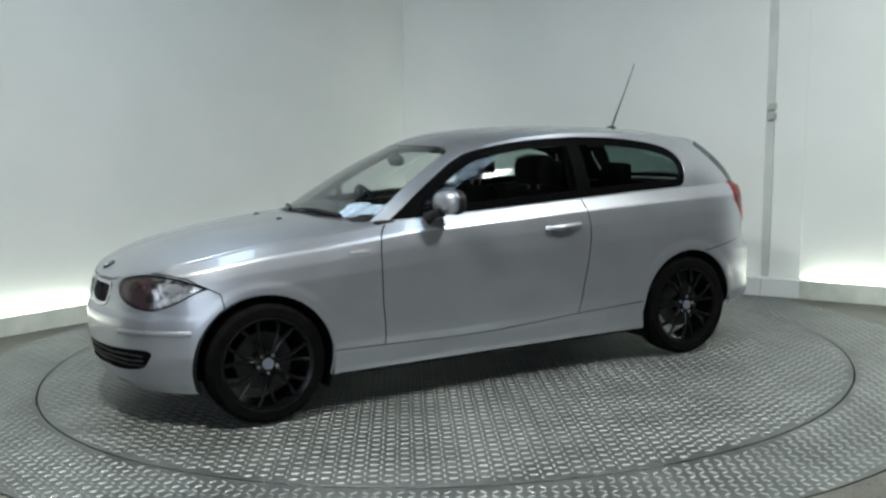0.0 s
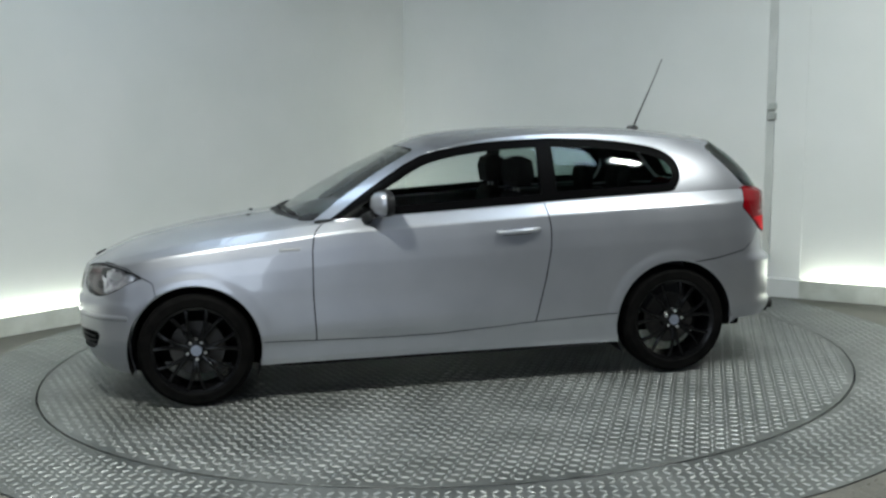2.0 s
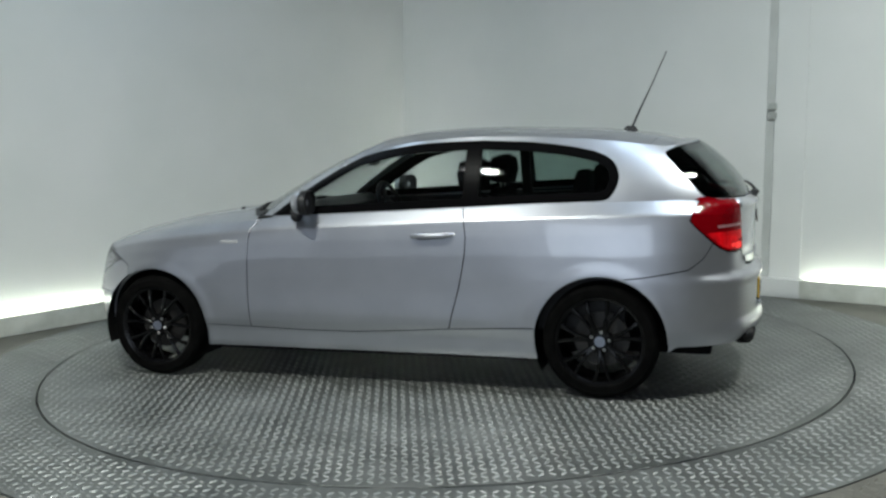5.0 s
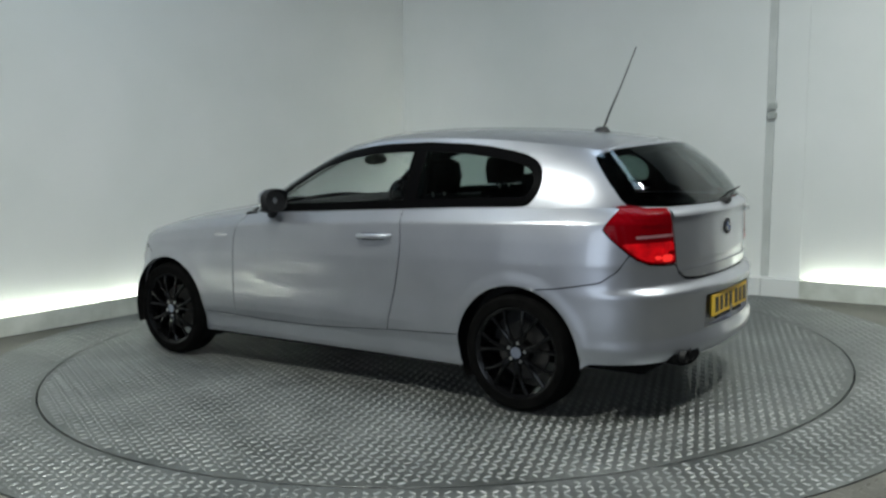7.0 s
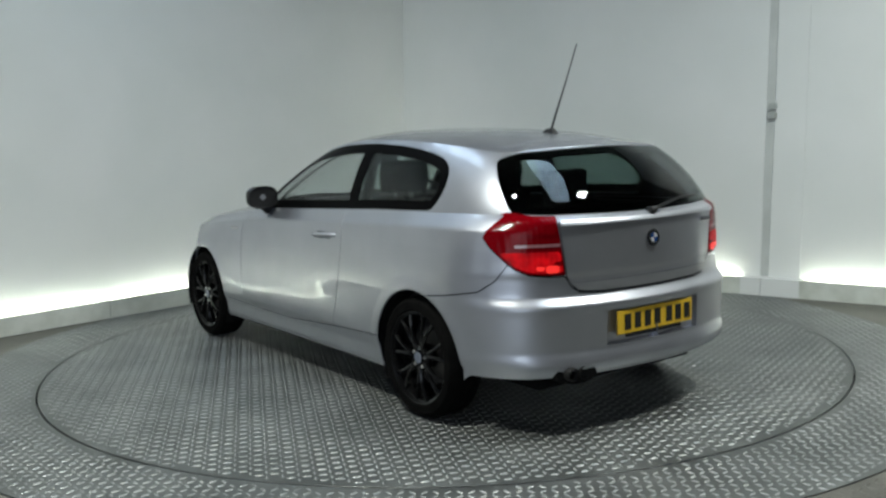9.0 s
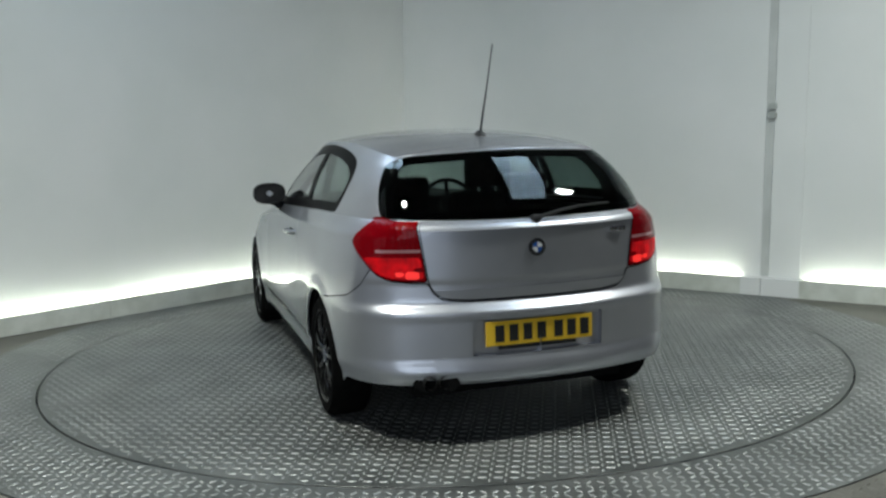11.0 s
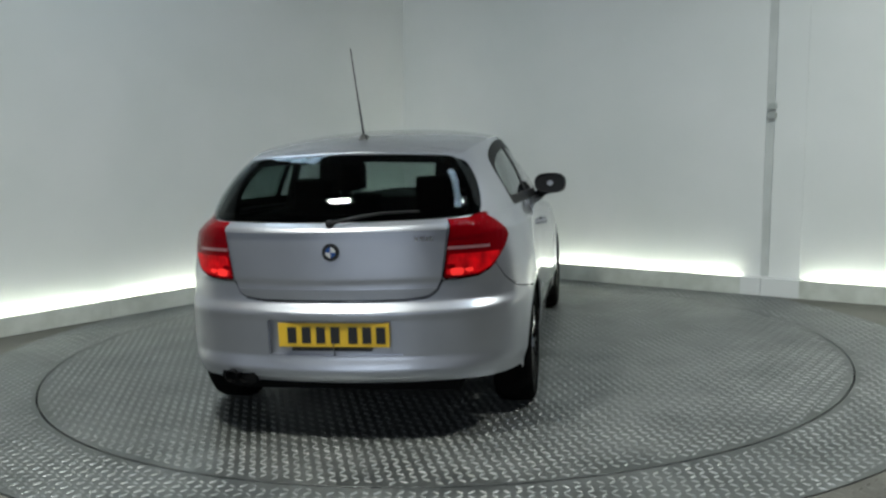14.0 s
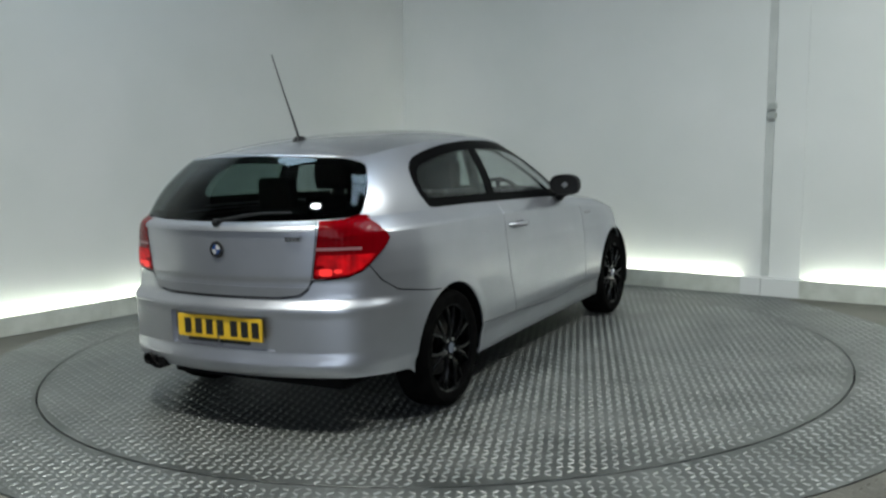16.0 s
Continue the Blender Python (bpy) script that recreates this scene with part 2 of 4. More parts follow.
for k, (x, y, turn, w) in enumerate(WINDOWS):
    at = pose(x, y, 0, 0, 0, turn)
    bm = bmesh.new()
    for i in range(4):
        box(bm, -w / 2 + w / 3 * i - .05, -.09, .55, -w / 2 + w / 3 * i + .05, 0, 3.65, m=at)
    for z in (.55, 2.1, 3.65):
        box(bm, -w / 2, -.088, z - .05, w / 2, -.002, z + .05, m=at)
    bay = tagged(part("window_%d" % (k + 1), bm, STEEL), "large barred daylit window in the end wall", "window", kind="structure")
    for i in range(3):
        for j in range(2):
            bm = bmesh.new()
            u, z = -w / 2 + w / 3 * i + .05, .60 + 1.55 * j
            box(bm, u, -.085, z, u + w / 3 - .10, -.075, z + 1.45, m=at)
            part("pane", bm, FROST, bay)


# ---------------------------------------------------------------- floor and turntable
DISC_R, HOLE_R, RING_R = 2.482, 2.492, 3.02


def ring_mesh(name, r0, r1, z, mat, sides=160, depth=.03):
    vs, fs = [], []
    for i in range(sides):
        a = 2 * math.pi * i / sides
        c, s = math.cos(a), math.sin(a)
        vs += [(r0 * c, r0 * s, z), (r1 * c, r1 * s, z), (r1 * c, r1 * s, z - depth), (r0 * c, r0 * s, z - depth)]
        j = (i + 1) % sides
        for k in range(4):
            fs.append((4 * i + k, 4 * i + (k + 1) % 4, 4 * j + (k + 1) % 4, 4 * j + k))
    return mesh_object(name, vs, [f[::-1] for f in fs], mat)


def tread(name, inside, mat, z, parent=None, pitch=.047, turn=0.0):
    """Raised almond bars on a plate, alternately crossed."""
    vs, fs = [], []
    c, s = math.cos(turn), math.sin(turn)
    n = int(4.2 / pitch)
    for i in range(-n, n + 1):
        for j in range(-n, n + 1):
            x, y = i * pitch, j * pitch
            x, y = c * x - s * y, s * x + c * y
            if not inside(x, y):
                continue
            a = turn + (math.pi / 4 if (i + j) % 2 else -math.pi / 4)
            ca, sa = math.cos(a), math.sin(a)
            k = len(vs)
            for u, v, h in ((-.021, 0, 0), (-.008, .0065, 0), (.008, .0065, 0), (.021, 0, 0), (.008, -.0065, 0), (-.008, -.0065, 0), (-.012, 0, .0035), (.012, 0, .0035)):
                vs.append((x + ca * u - sa * v, y + sa * u + ca * v, z + h))
            fs += [(k, k + 6, k + 1), (k + 1, k + 6, k + 7, k + 2), (k + 2, k + 7, k + 3), (k + 3, k + 7, k + 4), (k + 4, k + 7, k + 6, k + 5), (k + 5, k + 6, k)]
    ob = mesh_object(name, vs, [f[::-1] for f in fs], mat, parent)
    return ob


bm = bmesh.new()
box(bm, -9, -10, -.12, 9, 6, -.035)
setting("ground", bm, GAP, "dark floor pit under the turntable")
ring = tagged(ring_mesh("floor", HOLE_R, RING_R, -.002, PLATE), "grey tread plate floor ring round the turntable", "floor", kind="structure")
outer = tagged(ring_mesh("floor", RING_R + .008, 13, -.004, OUTER), "dull brownish tread plate floor of the studio", "floor", kind="structure")
tagged(tread("floor_bars", lambda x, y: HOLE_R + .03 < math.hypot(x, y) < RING_R - .02 and y < 2.4, STUD, -.002, ring), "raised tread bars of the floor plate", "", kind="stuff")
tagged(tread("floor_bars", lambda x, y: RING_R + .03 < math.hypot(x, y) < 3.9 and y < -1.5, OUTER, -.004, outer), "raised tread bars of the floor plate", "", kind="stuff")

turntable = tagged(new("turntable"), "round grey steel tread plate turntable under the car", "turntable")
bm = bmesh.new()
lathe(bm, [(0.0001, -.03), (DISC_R, -.03), (DISC_R, -.001), (DISC_R - .001, 0), (0.0001, 0)], 160, "z")
part("disc", bm, PLATE, turntable)
tagged(tread("tread_relief", lambda x, y: math.hypot(x, y) < DISC_R - .03, STUD, 0, turntable, turn=.35), "raised worn tread bars", "", kind="stuff")
# ---------------------------------------------------------------- car body surface
# Plan of the body at bumper height, and the upper edge of the lower body, at matching stations from nose to tail.
PLAN = [(2.05, 0), (2.03, .22), (1.98, .42), (1.90, .57), (1.79, .69), (1.62, .79), (1.33, .845), (1.0, .853), (.7, .85), (.5, .85), (.2, .85),
        (-.2, .853), (-.6, .858), (-1.0, .868), (-1.4, .872), (-1.68, .845), (-1.87, .78), (-2.01, .65), (-2.095, .42), (-2.135, .2), (-2.145, 0)]
EDGE = [(1.985, 0, .72), (1.965, .22, .727), (1.91, .40, .745), (1.83, .53, .765), (1.73, .62, .788), (1.58, .675, .82), (1.30, .715, .868),
        (.98, .735, .902), (.69, .748, .932), (.50, .752, .952), (.2, .763, .963), (-.2, .772, .98), (-.6, .778, .998), (-1.0, .78, 1.012),
        (-1.4, .765, 1.024), (-1.65, .735, 1.028), (-1.82, .675, 1.026), (-1.95, .585, 1.02), (-2.03, .41, 1.016), (-2.065, .2, 1.012), (-2.075, 0, 1.01)]
# Foot and head of the glasshouse, from the middle of the windscreen round to the middle of the tailgate.
FOOT = [(.87, 0, .972), (.83, .35, .966), (.72, .58, .955), (.62, .70, .948)]
HEAD = [(.11, 0, 1.352), (.085, .28, 1.347), (.03, .46, 1.335), (-.03, .535, 1.322), (-.12, .565, 1.335), (-.30, .585, 1.36), (-.55, .597, 1.376),
        (-.8, .596, 1.374), (-1.05, .587, 1.363), (-1.35, .568, 1.338), (-1.55, .545, 1.312), (-1.645, .515, 1.298), (-1.70, .46, 1.310),
        (-1.76, .25, 1.320), (-1.785, .12, 1.325), (-1.79, 0, 1.327)]
BONNET = [(.5, .985), (.923, .975), (1.015, .966), (1.2, .946), (1.386, .921), (1.575, .882), (1.764, .835), (1.88, .785), (1.95, .745), (1.975, .727), (1.985, .72)]
ROOF = [(-1.79, 1.327), (-1.75, 1.331), (-1.652, 1.350), (-1.48, 1.378), (-1.309, 1.398), (-.963, 1.419), (-.615, 1.430), (-.334, 1.426), (-.121, 1.411), (.021, 1.385), (.11, 1.352)]
HUB_X, HUB_Z, TYRE_R, ARCH_R = 1.33, .305, .305, .348


def spline(rows, s):
    """Catmull-Rom through the rows, at station s, mirrored at both ends across the middle of the car."""
    p = np.array(rows, float)
    flip = np.ones(p.shape[1])
    flip[1] = -1
    p = np.vstack([p[1] * flip, p, p[-2] * flip])
    s = np.clip(np.asarray(s, float), 0, len(rows) - 1)
    i = np.minimum(s.astype(int), len(rows) - 2)
    u = (s - i)[..., None]
    a, b, c, d = p[i], p[i + 1], p[i + 2], p[i + 3]
    return b + .5 * u * (c - a + u * (2 * a - 5 * b + 4 * c - d + u * (3 * (b - c) + d - a)))


def knots(x, rows):
    r = np.array(rows, float)
    return np.interp(x, r[:, 0], r[:, 1])


def smoothed(rows):
    """A smooth curve through rows of (x, z), as a function of x."""
    r = np.array(rows, float)
    m = np.gradient(r[:, 1], r[:, 0])

    def f(x):
        x = np.clip(x, r[0, 0], r[-1, 0])
        i = np.clip(np.searchsorted(r[:, 0], x) - 1, 0, len(r) - 2)
        h = r[i + 1, 0] - r[i, 0]
        t = (x - r[i, 0]) / h
        return (2 * t**3 - 3 * t**2 + 1) * r[i, 1] + (t**3 - 2 * t**2 + t) * h * m[i] + (3 * t**2 - 2 * t**3) * r[i + 1, 1] + (t**3 - t**2) * h * m[i + 1]
    return f


bonnet_z, roof_z = smoothed(BONNET), smoothed(ROOF)
# hollow of the lower doors over a rounded ridge above the sill, in metres inwards by height
hollow = smoothed([(.15, 0), (.34, 0), (.37, -.002), (.405, -.004), (.45, -.001), (.52, .003), (.60, .004), (.70, .002), (.80, 0), (1.2, 0)])


def side_point(s, z_share):
    """The lower body at station s; z_share 0 at its lower edge, 1 at its upper edge."""
    s, v = np.asarray(s, float), np.asarray(z_share, float)
    o, e = spline(PLAN, s), spline(EDGE, s)
    d = spline(PLAN, s + .02) - spline(PLAN, s - .02)
    d = d / np.maximum(np.linalg.norm(d, axis=-1, keepdims=True), 1e-9)
    out = np.stack([d[..., 1], -d[..., 0]], -1)
    front, rear = np.clip(out[..., 0], 0, 1)**2, np.clip(-out[..., 0], 0, 1)**2
    side = 1 - front - rear
    low = .175 * front + .198 * side + .285 * rear
    low = np.where(o[..., 0] < -1.6, low + (.285 - low) * np.clip((-1.6 - o[..., 0]) / .12, 0, 1), low)
    low = np.where(o[..., 0] > 1.55, low + (.175 - low) * np.clip((o[..., 0] - 1.55) / .12, 0, 1), low)
    z = low + (e[..., 2] - low) * v
    h = np.clip((z - .5) / (e[..., 2] - .5), 0, 1)
    g = side * knots(h, [(0, 0), (.25, .02), (.5, .09), (.7, .22), (.80, .32), (.872, .40), (.90, .53), (1, 1)]) \
        + front * h**1.6 + rear * knots(h, [(0, 0), (.22, .0), (.25, .24), (.285, .58), (.31, .64), (.36, .67), (.46, .70), (.50, .62), (.70, .60), (.90, .56), (.955, .55), (.985, .85), (1, 1)])
    tuck = side * knots(z, [(.19, .045), (.225, .03), (.30, .022), (.335, .012), (.36, .004), (.45, 0)]) \
        + front * knots(z, [(.17, .10), (.22, .05), (.28, .02), (.33, .0), (.55, 0), (.575, .012), (.6, .008), (.7, 0)]) + rear * knots(z, [(.28, .035), (.31, .004), (.345, -.006), (.375, .002), (.40, .013), (.57, .006), (.60, 0)])
    mid = np.clip((.98 - np.abs(o[..., 0])) / .35, 0, 1)
    tuck = tuck + side * hollow(z) * mid * mid * (3 - 2 * mid)
    xy = o + (e[..., :2] - o) * g[..., None] - out * tuck[..., None]
    for hx in (HUB_X, -HUB_X):
        r = np.hypot(xy[..., 0] - hx, z - HUB_Z)
        k = np.clip((ARCH_R + .070 - r) / .055, 0, 1)
        flare = .0055 * k * k * (3 - 2 * k) * side
        xy = xy + out * flare[..., None]
    return np.concatenate([xy, z[..., None]], -1)


def glass_point(s, v):
    """The glasshouse, v 0 at its foot and 1 at the edge of the roof."""
    s, v = np.asarray(s, float), np.asarray(v, float)[..., None]
    foot = FOOT + EDGE[9:]
    foot = np.vstack([foot[:4], foot[4:]])
    a = spline(foot, np.where(s < 4, s, 4 + (s - 4)))
    b = spline(HEAD, s)
    d = spline(foot, s + .02) - spline(foot, s - .02)
    out = np.stack([d[..., 1], -d[..., 0], 0 * d[..., 0]], -1)
    out = out / np.maximum(np.linalg.norm(out, axis=-1, keepdims=True), 1e-9)
    bow = .022 + .012 * np.abs(out[..., :1])
    p = a + (b - a) * v + out * bow * 4 * v * (1 - v) + np.array([0, 0, .008]) * 4 * v * (1 - v)
    return p


def bonnet_point(s, w):
    """The bonnet: s from the nose to the windscreen, w 0 at its edge and 1 in the middle."""
    e = spline(EDGE, s)
    y = e[..., 1] * (1 - w)
    r = (1 - w)
    z = e[..., 2] + (bonnet_z(e[..., 0]) - e[..., 2]) * (1 - r**2.6)
    return np.stack([e[..., 0] + 0 * w, y, z], -1)


def roof_point(s, w):
    """The roof: s along its edge, w 0 at the edge and 1 in the middle."""
    e = spline(HEAD, s)
    r = 1 - w
    z = e[..., 2] + (roof_z(e[..., 0]) - e[..., 2]) * (1 - r**2.3)
    return np.stack([e[..., 0] + 0 * w, e[..., 1] * r, z], -1)


# ---------------------------------------------------------------- car panels, cut from the body surface
class Sheet:
    """A piece of surface: points, their normals, their place on the chart, faces."""

    def __init__(self, v, n, c, f):
        self.v, self.n, self.c, self.f = v, n, c, f


def grid_sheet(point, us, vs, chart, eps=1e-3):
    u, v = np.meshgrid(us, vs, indexing="ij")
    p = point(u, v)
    du = np.gradient(p, axis=0)
    dv = np.gradient(p, axis=1)
    n = np.cross(du, dv)
    n = n / np.maximum(np.linalg.norm(n, axis=-1, keepdims=True), 1e-9)
    k = len(vs)
    f = [(i * k + j, (i + 1) * k + j, (i + 1) * k + j + 1, i * k + j + 1) for i in range(len(us) - 1) for j in range(k - 1)]
    return Sheet(p.reshape(-1, 3), n.reshape(-1, 3), chart(u, v, p).reshape(-1, 2), f)


def cut(sheet, values):
    """Cuts a sheet along the zero line of values: the piece below, the piece above."""
    allv, alln, allc = list(sheet.v), list(sheet.n), list(sheet.c)
    new_at, below, above = {}, [], []

    def mid(a, b):
        key = (a, b) if a < b else (b, a)
        if key not in new_at:
            t = values[a] / (values[a] - values[b])
            new_at[key] = len(allv)
            allv.append(sheet.v[a] + (sheet.v[b] - sheet.v[a]) * t)
            alln.append(sheet.n[a] + (sheet.n[b] - sheet.n[a]) * t)
            allc.append(sheet.c[a] + (sheet.c[b] - sheet.c[a]) * t)
        return new_at[key]

    for f in sheet.f:
        signs = [values[i] < 0 for i in f]
        if all(signs):
            below.append(f)
        elif not any(signs):
            above.append(f)
        else:
            lo, hi = [], []
            for i, a in enumerate(f):
                b = f[(i + 1) % len(f)]
                (lo if values[a] < 0 else hi).append(a)
                if (values[a] < 0) != (values[b] < 0):
                    m = mid(a, b)
                    lo.append(m)
                    hi.append(m)
            if len(lo) > 2:
                below.append(tuple(lo))
            if len(hi) > 2:
                above.append(tuple(hi))
    v, n, c = np.array(allv), np.array(alln), np.array(allc)

    def piece(faces):
        used = sorted({i for f in faces for i in f})
        at = {i: k for k, i in enumerate(used)}
        return Sheet(v[used], n[used], c[used], [tuple(at[i] for i in f) for f in faces]) if used else Sheet(np.zeros((0, 3)), np.zeros((0, 3)), np.zeros((0, 2)), [])
    return piece(below), piece(above)


def outline(poly, c):
    """Signed distance of chart points to a closed outline, negative inside."""
    p = np.array(poly, float)
    q = np.roll(p, -1, axis=0)
    best = np.full(len(c), 1e9)
    inside = np.zeros(len(c), bool)
    for a, b in zip(p, q):
        d = b - a
        t = np.clip(((c - a) @ d) / max(d @ d, 1e-12), 0, 1)
        best = np.minimum(best, np.linalg.norm(c - a - t[:, None] * d, axis=1))
        hit = (a[1] > c[:, 1]) != (b[1] > c[:, 1])
        with np.errstate(divide="ignore", invalid="ignore"):
            inside ^= hit & (c[:, 0] < (b[0] - a[0]) * (c[:, 1] - a[1]) / (b[1] - a[1] if b[1] != a[1] else 1e-12) + a[0])
    return np.where(inside, -best, best)


def rounded(poly, steps=5):
    """A closed outline drawn smoothly through its corners."""
    p = np.array(poly, float)
    k = len(p)
    out = []
    for i in range(k):
        a, b, c, d = p[i - 1], p[i], p[(i + 1) % k], p[(i + 2) % k]
        for u in np.linspace(0, 1, steps, endpoint=False):
            out.append(b + .5 * u * (c - a + u * (2 * a - 5 * b + 4 * c - d + u * (3 * (b - c) + d - a))))
    return np.array(out)


def take(sheet, poly, gap=.004):
    """Cuts the piece inside an outline out of a sheet, with a shut line round it: the piece, the rest."""
    d = outline(poly, sheet.c)
    inner, _ = cut(sheet, d + gap)
    _, outer_ = cut(sheet, d - gap)
    return inner, outer_


def panel(name, sheet, mat, parent, mirror=False, thick=.004, label="", flip=False):
    """A thin sheet-metal panel of the car, its edges turned in."""
    sgn = np.array([1, -1, 1]) if mirror else np.ones(3)
    v, n = sheet.v * sgn, sheet.n * sgn
    n = n / np.maximum(np.linalg.norm(n, axis=1, keepdims=True), 1e-9)
    k = len(v)
    faces = [f[::-1] for f in sheet.f] if mirror != flip else list(sheet.f)
    count = {}
    for f in faces:
        for a, b in zip(f, f[1:] + f[:1]):
            count[(a, b)] = count.get((a, b), 0) + 1
    rim = [(a, b) for a, b in count if (b, a) not in count]
    inner_v = v - n * thick
    both = [f for f in faces] + [tuple(i + k for i in f[::-1]) for f in faces]
    both += [(b, a, a + k, b + k) for a, b in rim]
    return mesh_object(name, np.vstack([v, inner_v]), both, mat, parent, True, label, np.vstack([n, -n]))


def both_sides(name, sheet, mat, parent, label="", thick=.004):
    return [panel(name, sheet, mat, parent, m, thick, label) for m in (False, True)]


car = tagged(new("car"), "silver three-door hatchback with black wheels on a turntable", "car")

ARC = np.concatenate([[0], np.cumsum(np.linalg.norm(np.diff(spline(PLAN, np.linspace(0, 20, 801)), axis=0), axis=1))])


def arc(s):
    return np.interp(s, np.linspace(0, 20, 801), ARC)


fine = np.interp(np.linspace(0, ARC[-1], 300), ARC, np.linspace(0, 20, 801))
lower = grid_sheet(side_point, fine, np.linspace(0, 1, 76), lambda u, v, p: np.stack([arc(u), p[..., 2]], -1))
# wheel openings
for hx in (HUB_X, -HUB_X):
    away = np.hypot(lower.v[:, 0] - hx, lower.v[:, 2] - HUB_Z) - ARCH_R + (lower.v[:, 1] < .4) * 9
    _, lower = cut(lower, away)
house = grid_sheet(glass_point, np.linspace(0, 15, 181), np.linspace(0, 1, 26), lambda u, v, p: np.stack([p[..., 0], p[..., 2]], -1))
bonnet = grid_sheet(bonnet_point, np.linspace(0, 9, 70), np.linspace(0, 1, 26), lambda u, v, p: np.stack([p[..., 0], p[..., 1]], -1))
roof = grid_sheet(roof_point, np.linspace(0, 15, 120), np.linspace(0, 1, 22), lambda u, v, p: np.stack([p[..., 0], p[..., 1]], -1))


def join(*sheets, mirror=False):
    """Joins sheets into one, welding the points that meet; mirror adds the other side of the car."""
    vs, ns, cs, fs, at = [], [], [], [], {}
    for sheet in sheets:
        for sgn in ((1, -1) if mirror else (1,)):
            ids = []
            for v, n, c in zip(sheet.v, sheet.n, sheet.c):
                v, n = v * (1, sgn, 1), n * (1, sgn, 1)
                key = tuple(np.round(v, 5) + 0.0)
                if key not in at:
                    at[key] = len(vs)
                    vs.append(v)
                    ns.append(n)
                    cs.append(c)
                ids.append(at[key])
            for f in sheet.f:
                g = [ids[i] for i in (f if sgn == 1 else f[::-1])]
                g = [a for i, a in enumerate(g) if a != g[i - 1]]
                if len(set(g)) > 2 and len(set(g)) == len(g):
                    fs.append(tuple(g))
    return Sheet(np.array(vs), np.array(ns), np.array(cs), fs)


def xz(sheet):
    sheet.c = sheet.v[:, [0, 2]].copy()
    return sheet


def pushed(sheet, d):
    return Sheet(sheet.v + sheet.n / np.maximum(np.linalg.norm(sheet.n, axis=1, keepdims=True), 1e-9) * d, sheet.n, sheet.c, sheet.f)


def empty_part(name, parent, label=""):
    ob = new(name)
    ob.parent = parent
    if label:
        ob["label"] = label
    return ob


# black shell added inside: paints the shade seen in shut lines, behind lamps and grilles
liner = panel("shade_shell", join(pushed(lower, -.036), mirror=True), GAP, car)

# nose
HEADLAMP = [(.398, .708), (.42, .732), (.50, .750), (.60, .759), (.70, .758), (.79, .750), (.88, .732), (.965, .703), (.985, .697), (.955, .690), (.90, .668), (.84, .638), (.77, .612), (.70, .597), (.64, .595), (.565, .606), (.50, .625), (.44, .652), (.41, .680)]
KIDNEY = rounded([(.025, .702), (.13, .711), (.26, .712), (.315, .698), (.318, .635), (.275, .590), (.10, .586), (.03, .620)], 4)
INTAKE = rounded([(-.5, .390), (.2, .390), (.55, .398), (.672, .392), (.655, .345), (.595, .303), (.43, .286), (.19, .286), (-.5, .286)], 3)
BUMPER_F = [(-.5, 0), (.93, 0), (.93, .45), (1.06, .60), (1.045, .668), (.975, .702), (.88, .745), (.775, .762), (.6, .772), (.43, .75), (.3, .722), (-.5, .715)]
headlamp, rest = take(lower, HEADLAMP, .004)
kidney, rest = take(rest, KIDNEY, .002)
intake, rest = take(rest, INTAKE, .002)
bumper_f, rest = take(rest, BUMPER_F, .003)
# tail
TAILLAMP = [(4.385, .93), (4.40, .955), (4.435, .995), (4.47, 1.025), (4.50, 1.06), (4.755, 1.06), (4.765, .985), (4.782, .90), (4.808, .752), (4.72, .752), (4.61, .762), (4.55, .785), (4.50, .822), (4.42, .89)]
TAILGATE = [(4.772, 1.2), (4.776, .985), (4.79, .90), (4.816, .745), (4.84, .705), (4.89, .675), (5.0, .664), (6.0, .660), (6.0, 1.2)]
BUMPER_R = [(3.9, .622), (4.16, .648), (4.37, .682), (4.455, .735), (4.50, .79), (4.515, .812), (4.56, .782), (4.62, .757), (4.74, .745), (4.81, .745), (4.835, .70), (4.885, .668), (5.0, .657), (6.0, .653), (6.0, 0), (3.9, 0)]
taillamp, rest = take(rest, TAILLAMP, .003)
tailgate, rest = take(rest, TAILGATE, .003)
bumper_r, rest = take(rest, BUMPER_R, .003)
# sides
xz(rest)
DOOR = [(.60, 1.1), (.60, .962), (.655, .925), (.685, .885), (.697, .80), (.703, .551), (.697, .36), (.693, .20), (-.50, .20), (-.512, .34), (-.525, .39), (-.58, .589), (-.612, .75), (-.618, .85), (-.607, .93), (-.575, 1.1)]
SILL = [(1.2, .333), (.69, .318), (.349, .309), (.034, .310), (-.28, .329), (-.5, .345), (-.96, .368), (-1.3, .38), (-1.3, 0), (1.2, 0)]
sill, rest = take(rest, SILL, .003)
door, rest = take(rest, DOOR, .0035)
quarter, wing = cut(rest, rest.v[:, 0] - .1)

# bonnet, cowl and the strip of wing beside it
foot_y = np.array([p[1] for p in FOOT] + [.80])
foot_x = np.array([p[0] for p in FOOT] + [.50])
_, bonnet = cut(bonnet, bonnet.v[:, 0] - np.interp(bonnet.v[:, 1], foot_y, foot_x) - .0)
cowl, bonnet = cut(bonnet, bonnet.v[:, 0] - np.interp(bonnet.v[:, 1], foot_y, foot_x) - .055 + np.clip(bonnet.v[:, 1] - .5, 0, 1) * .30)
edge_x = np.array([p[0] for p in EDGE[:10]][::-1])
edge_y = np.array([p[1] for p in EDGE[:10]][::-1])
inset = bonnet.v[:, 1] - np.interp(bonnet.v[:, 0], edge_x, edge_y) + .028 + np.clip(1.7 - bonnet.v[:, 0], -.3, 0) * .05
bonnet_in, strip = cut(bonnet, inset + .003)
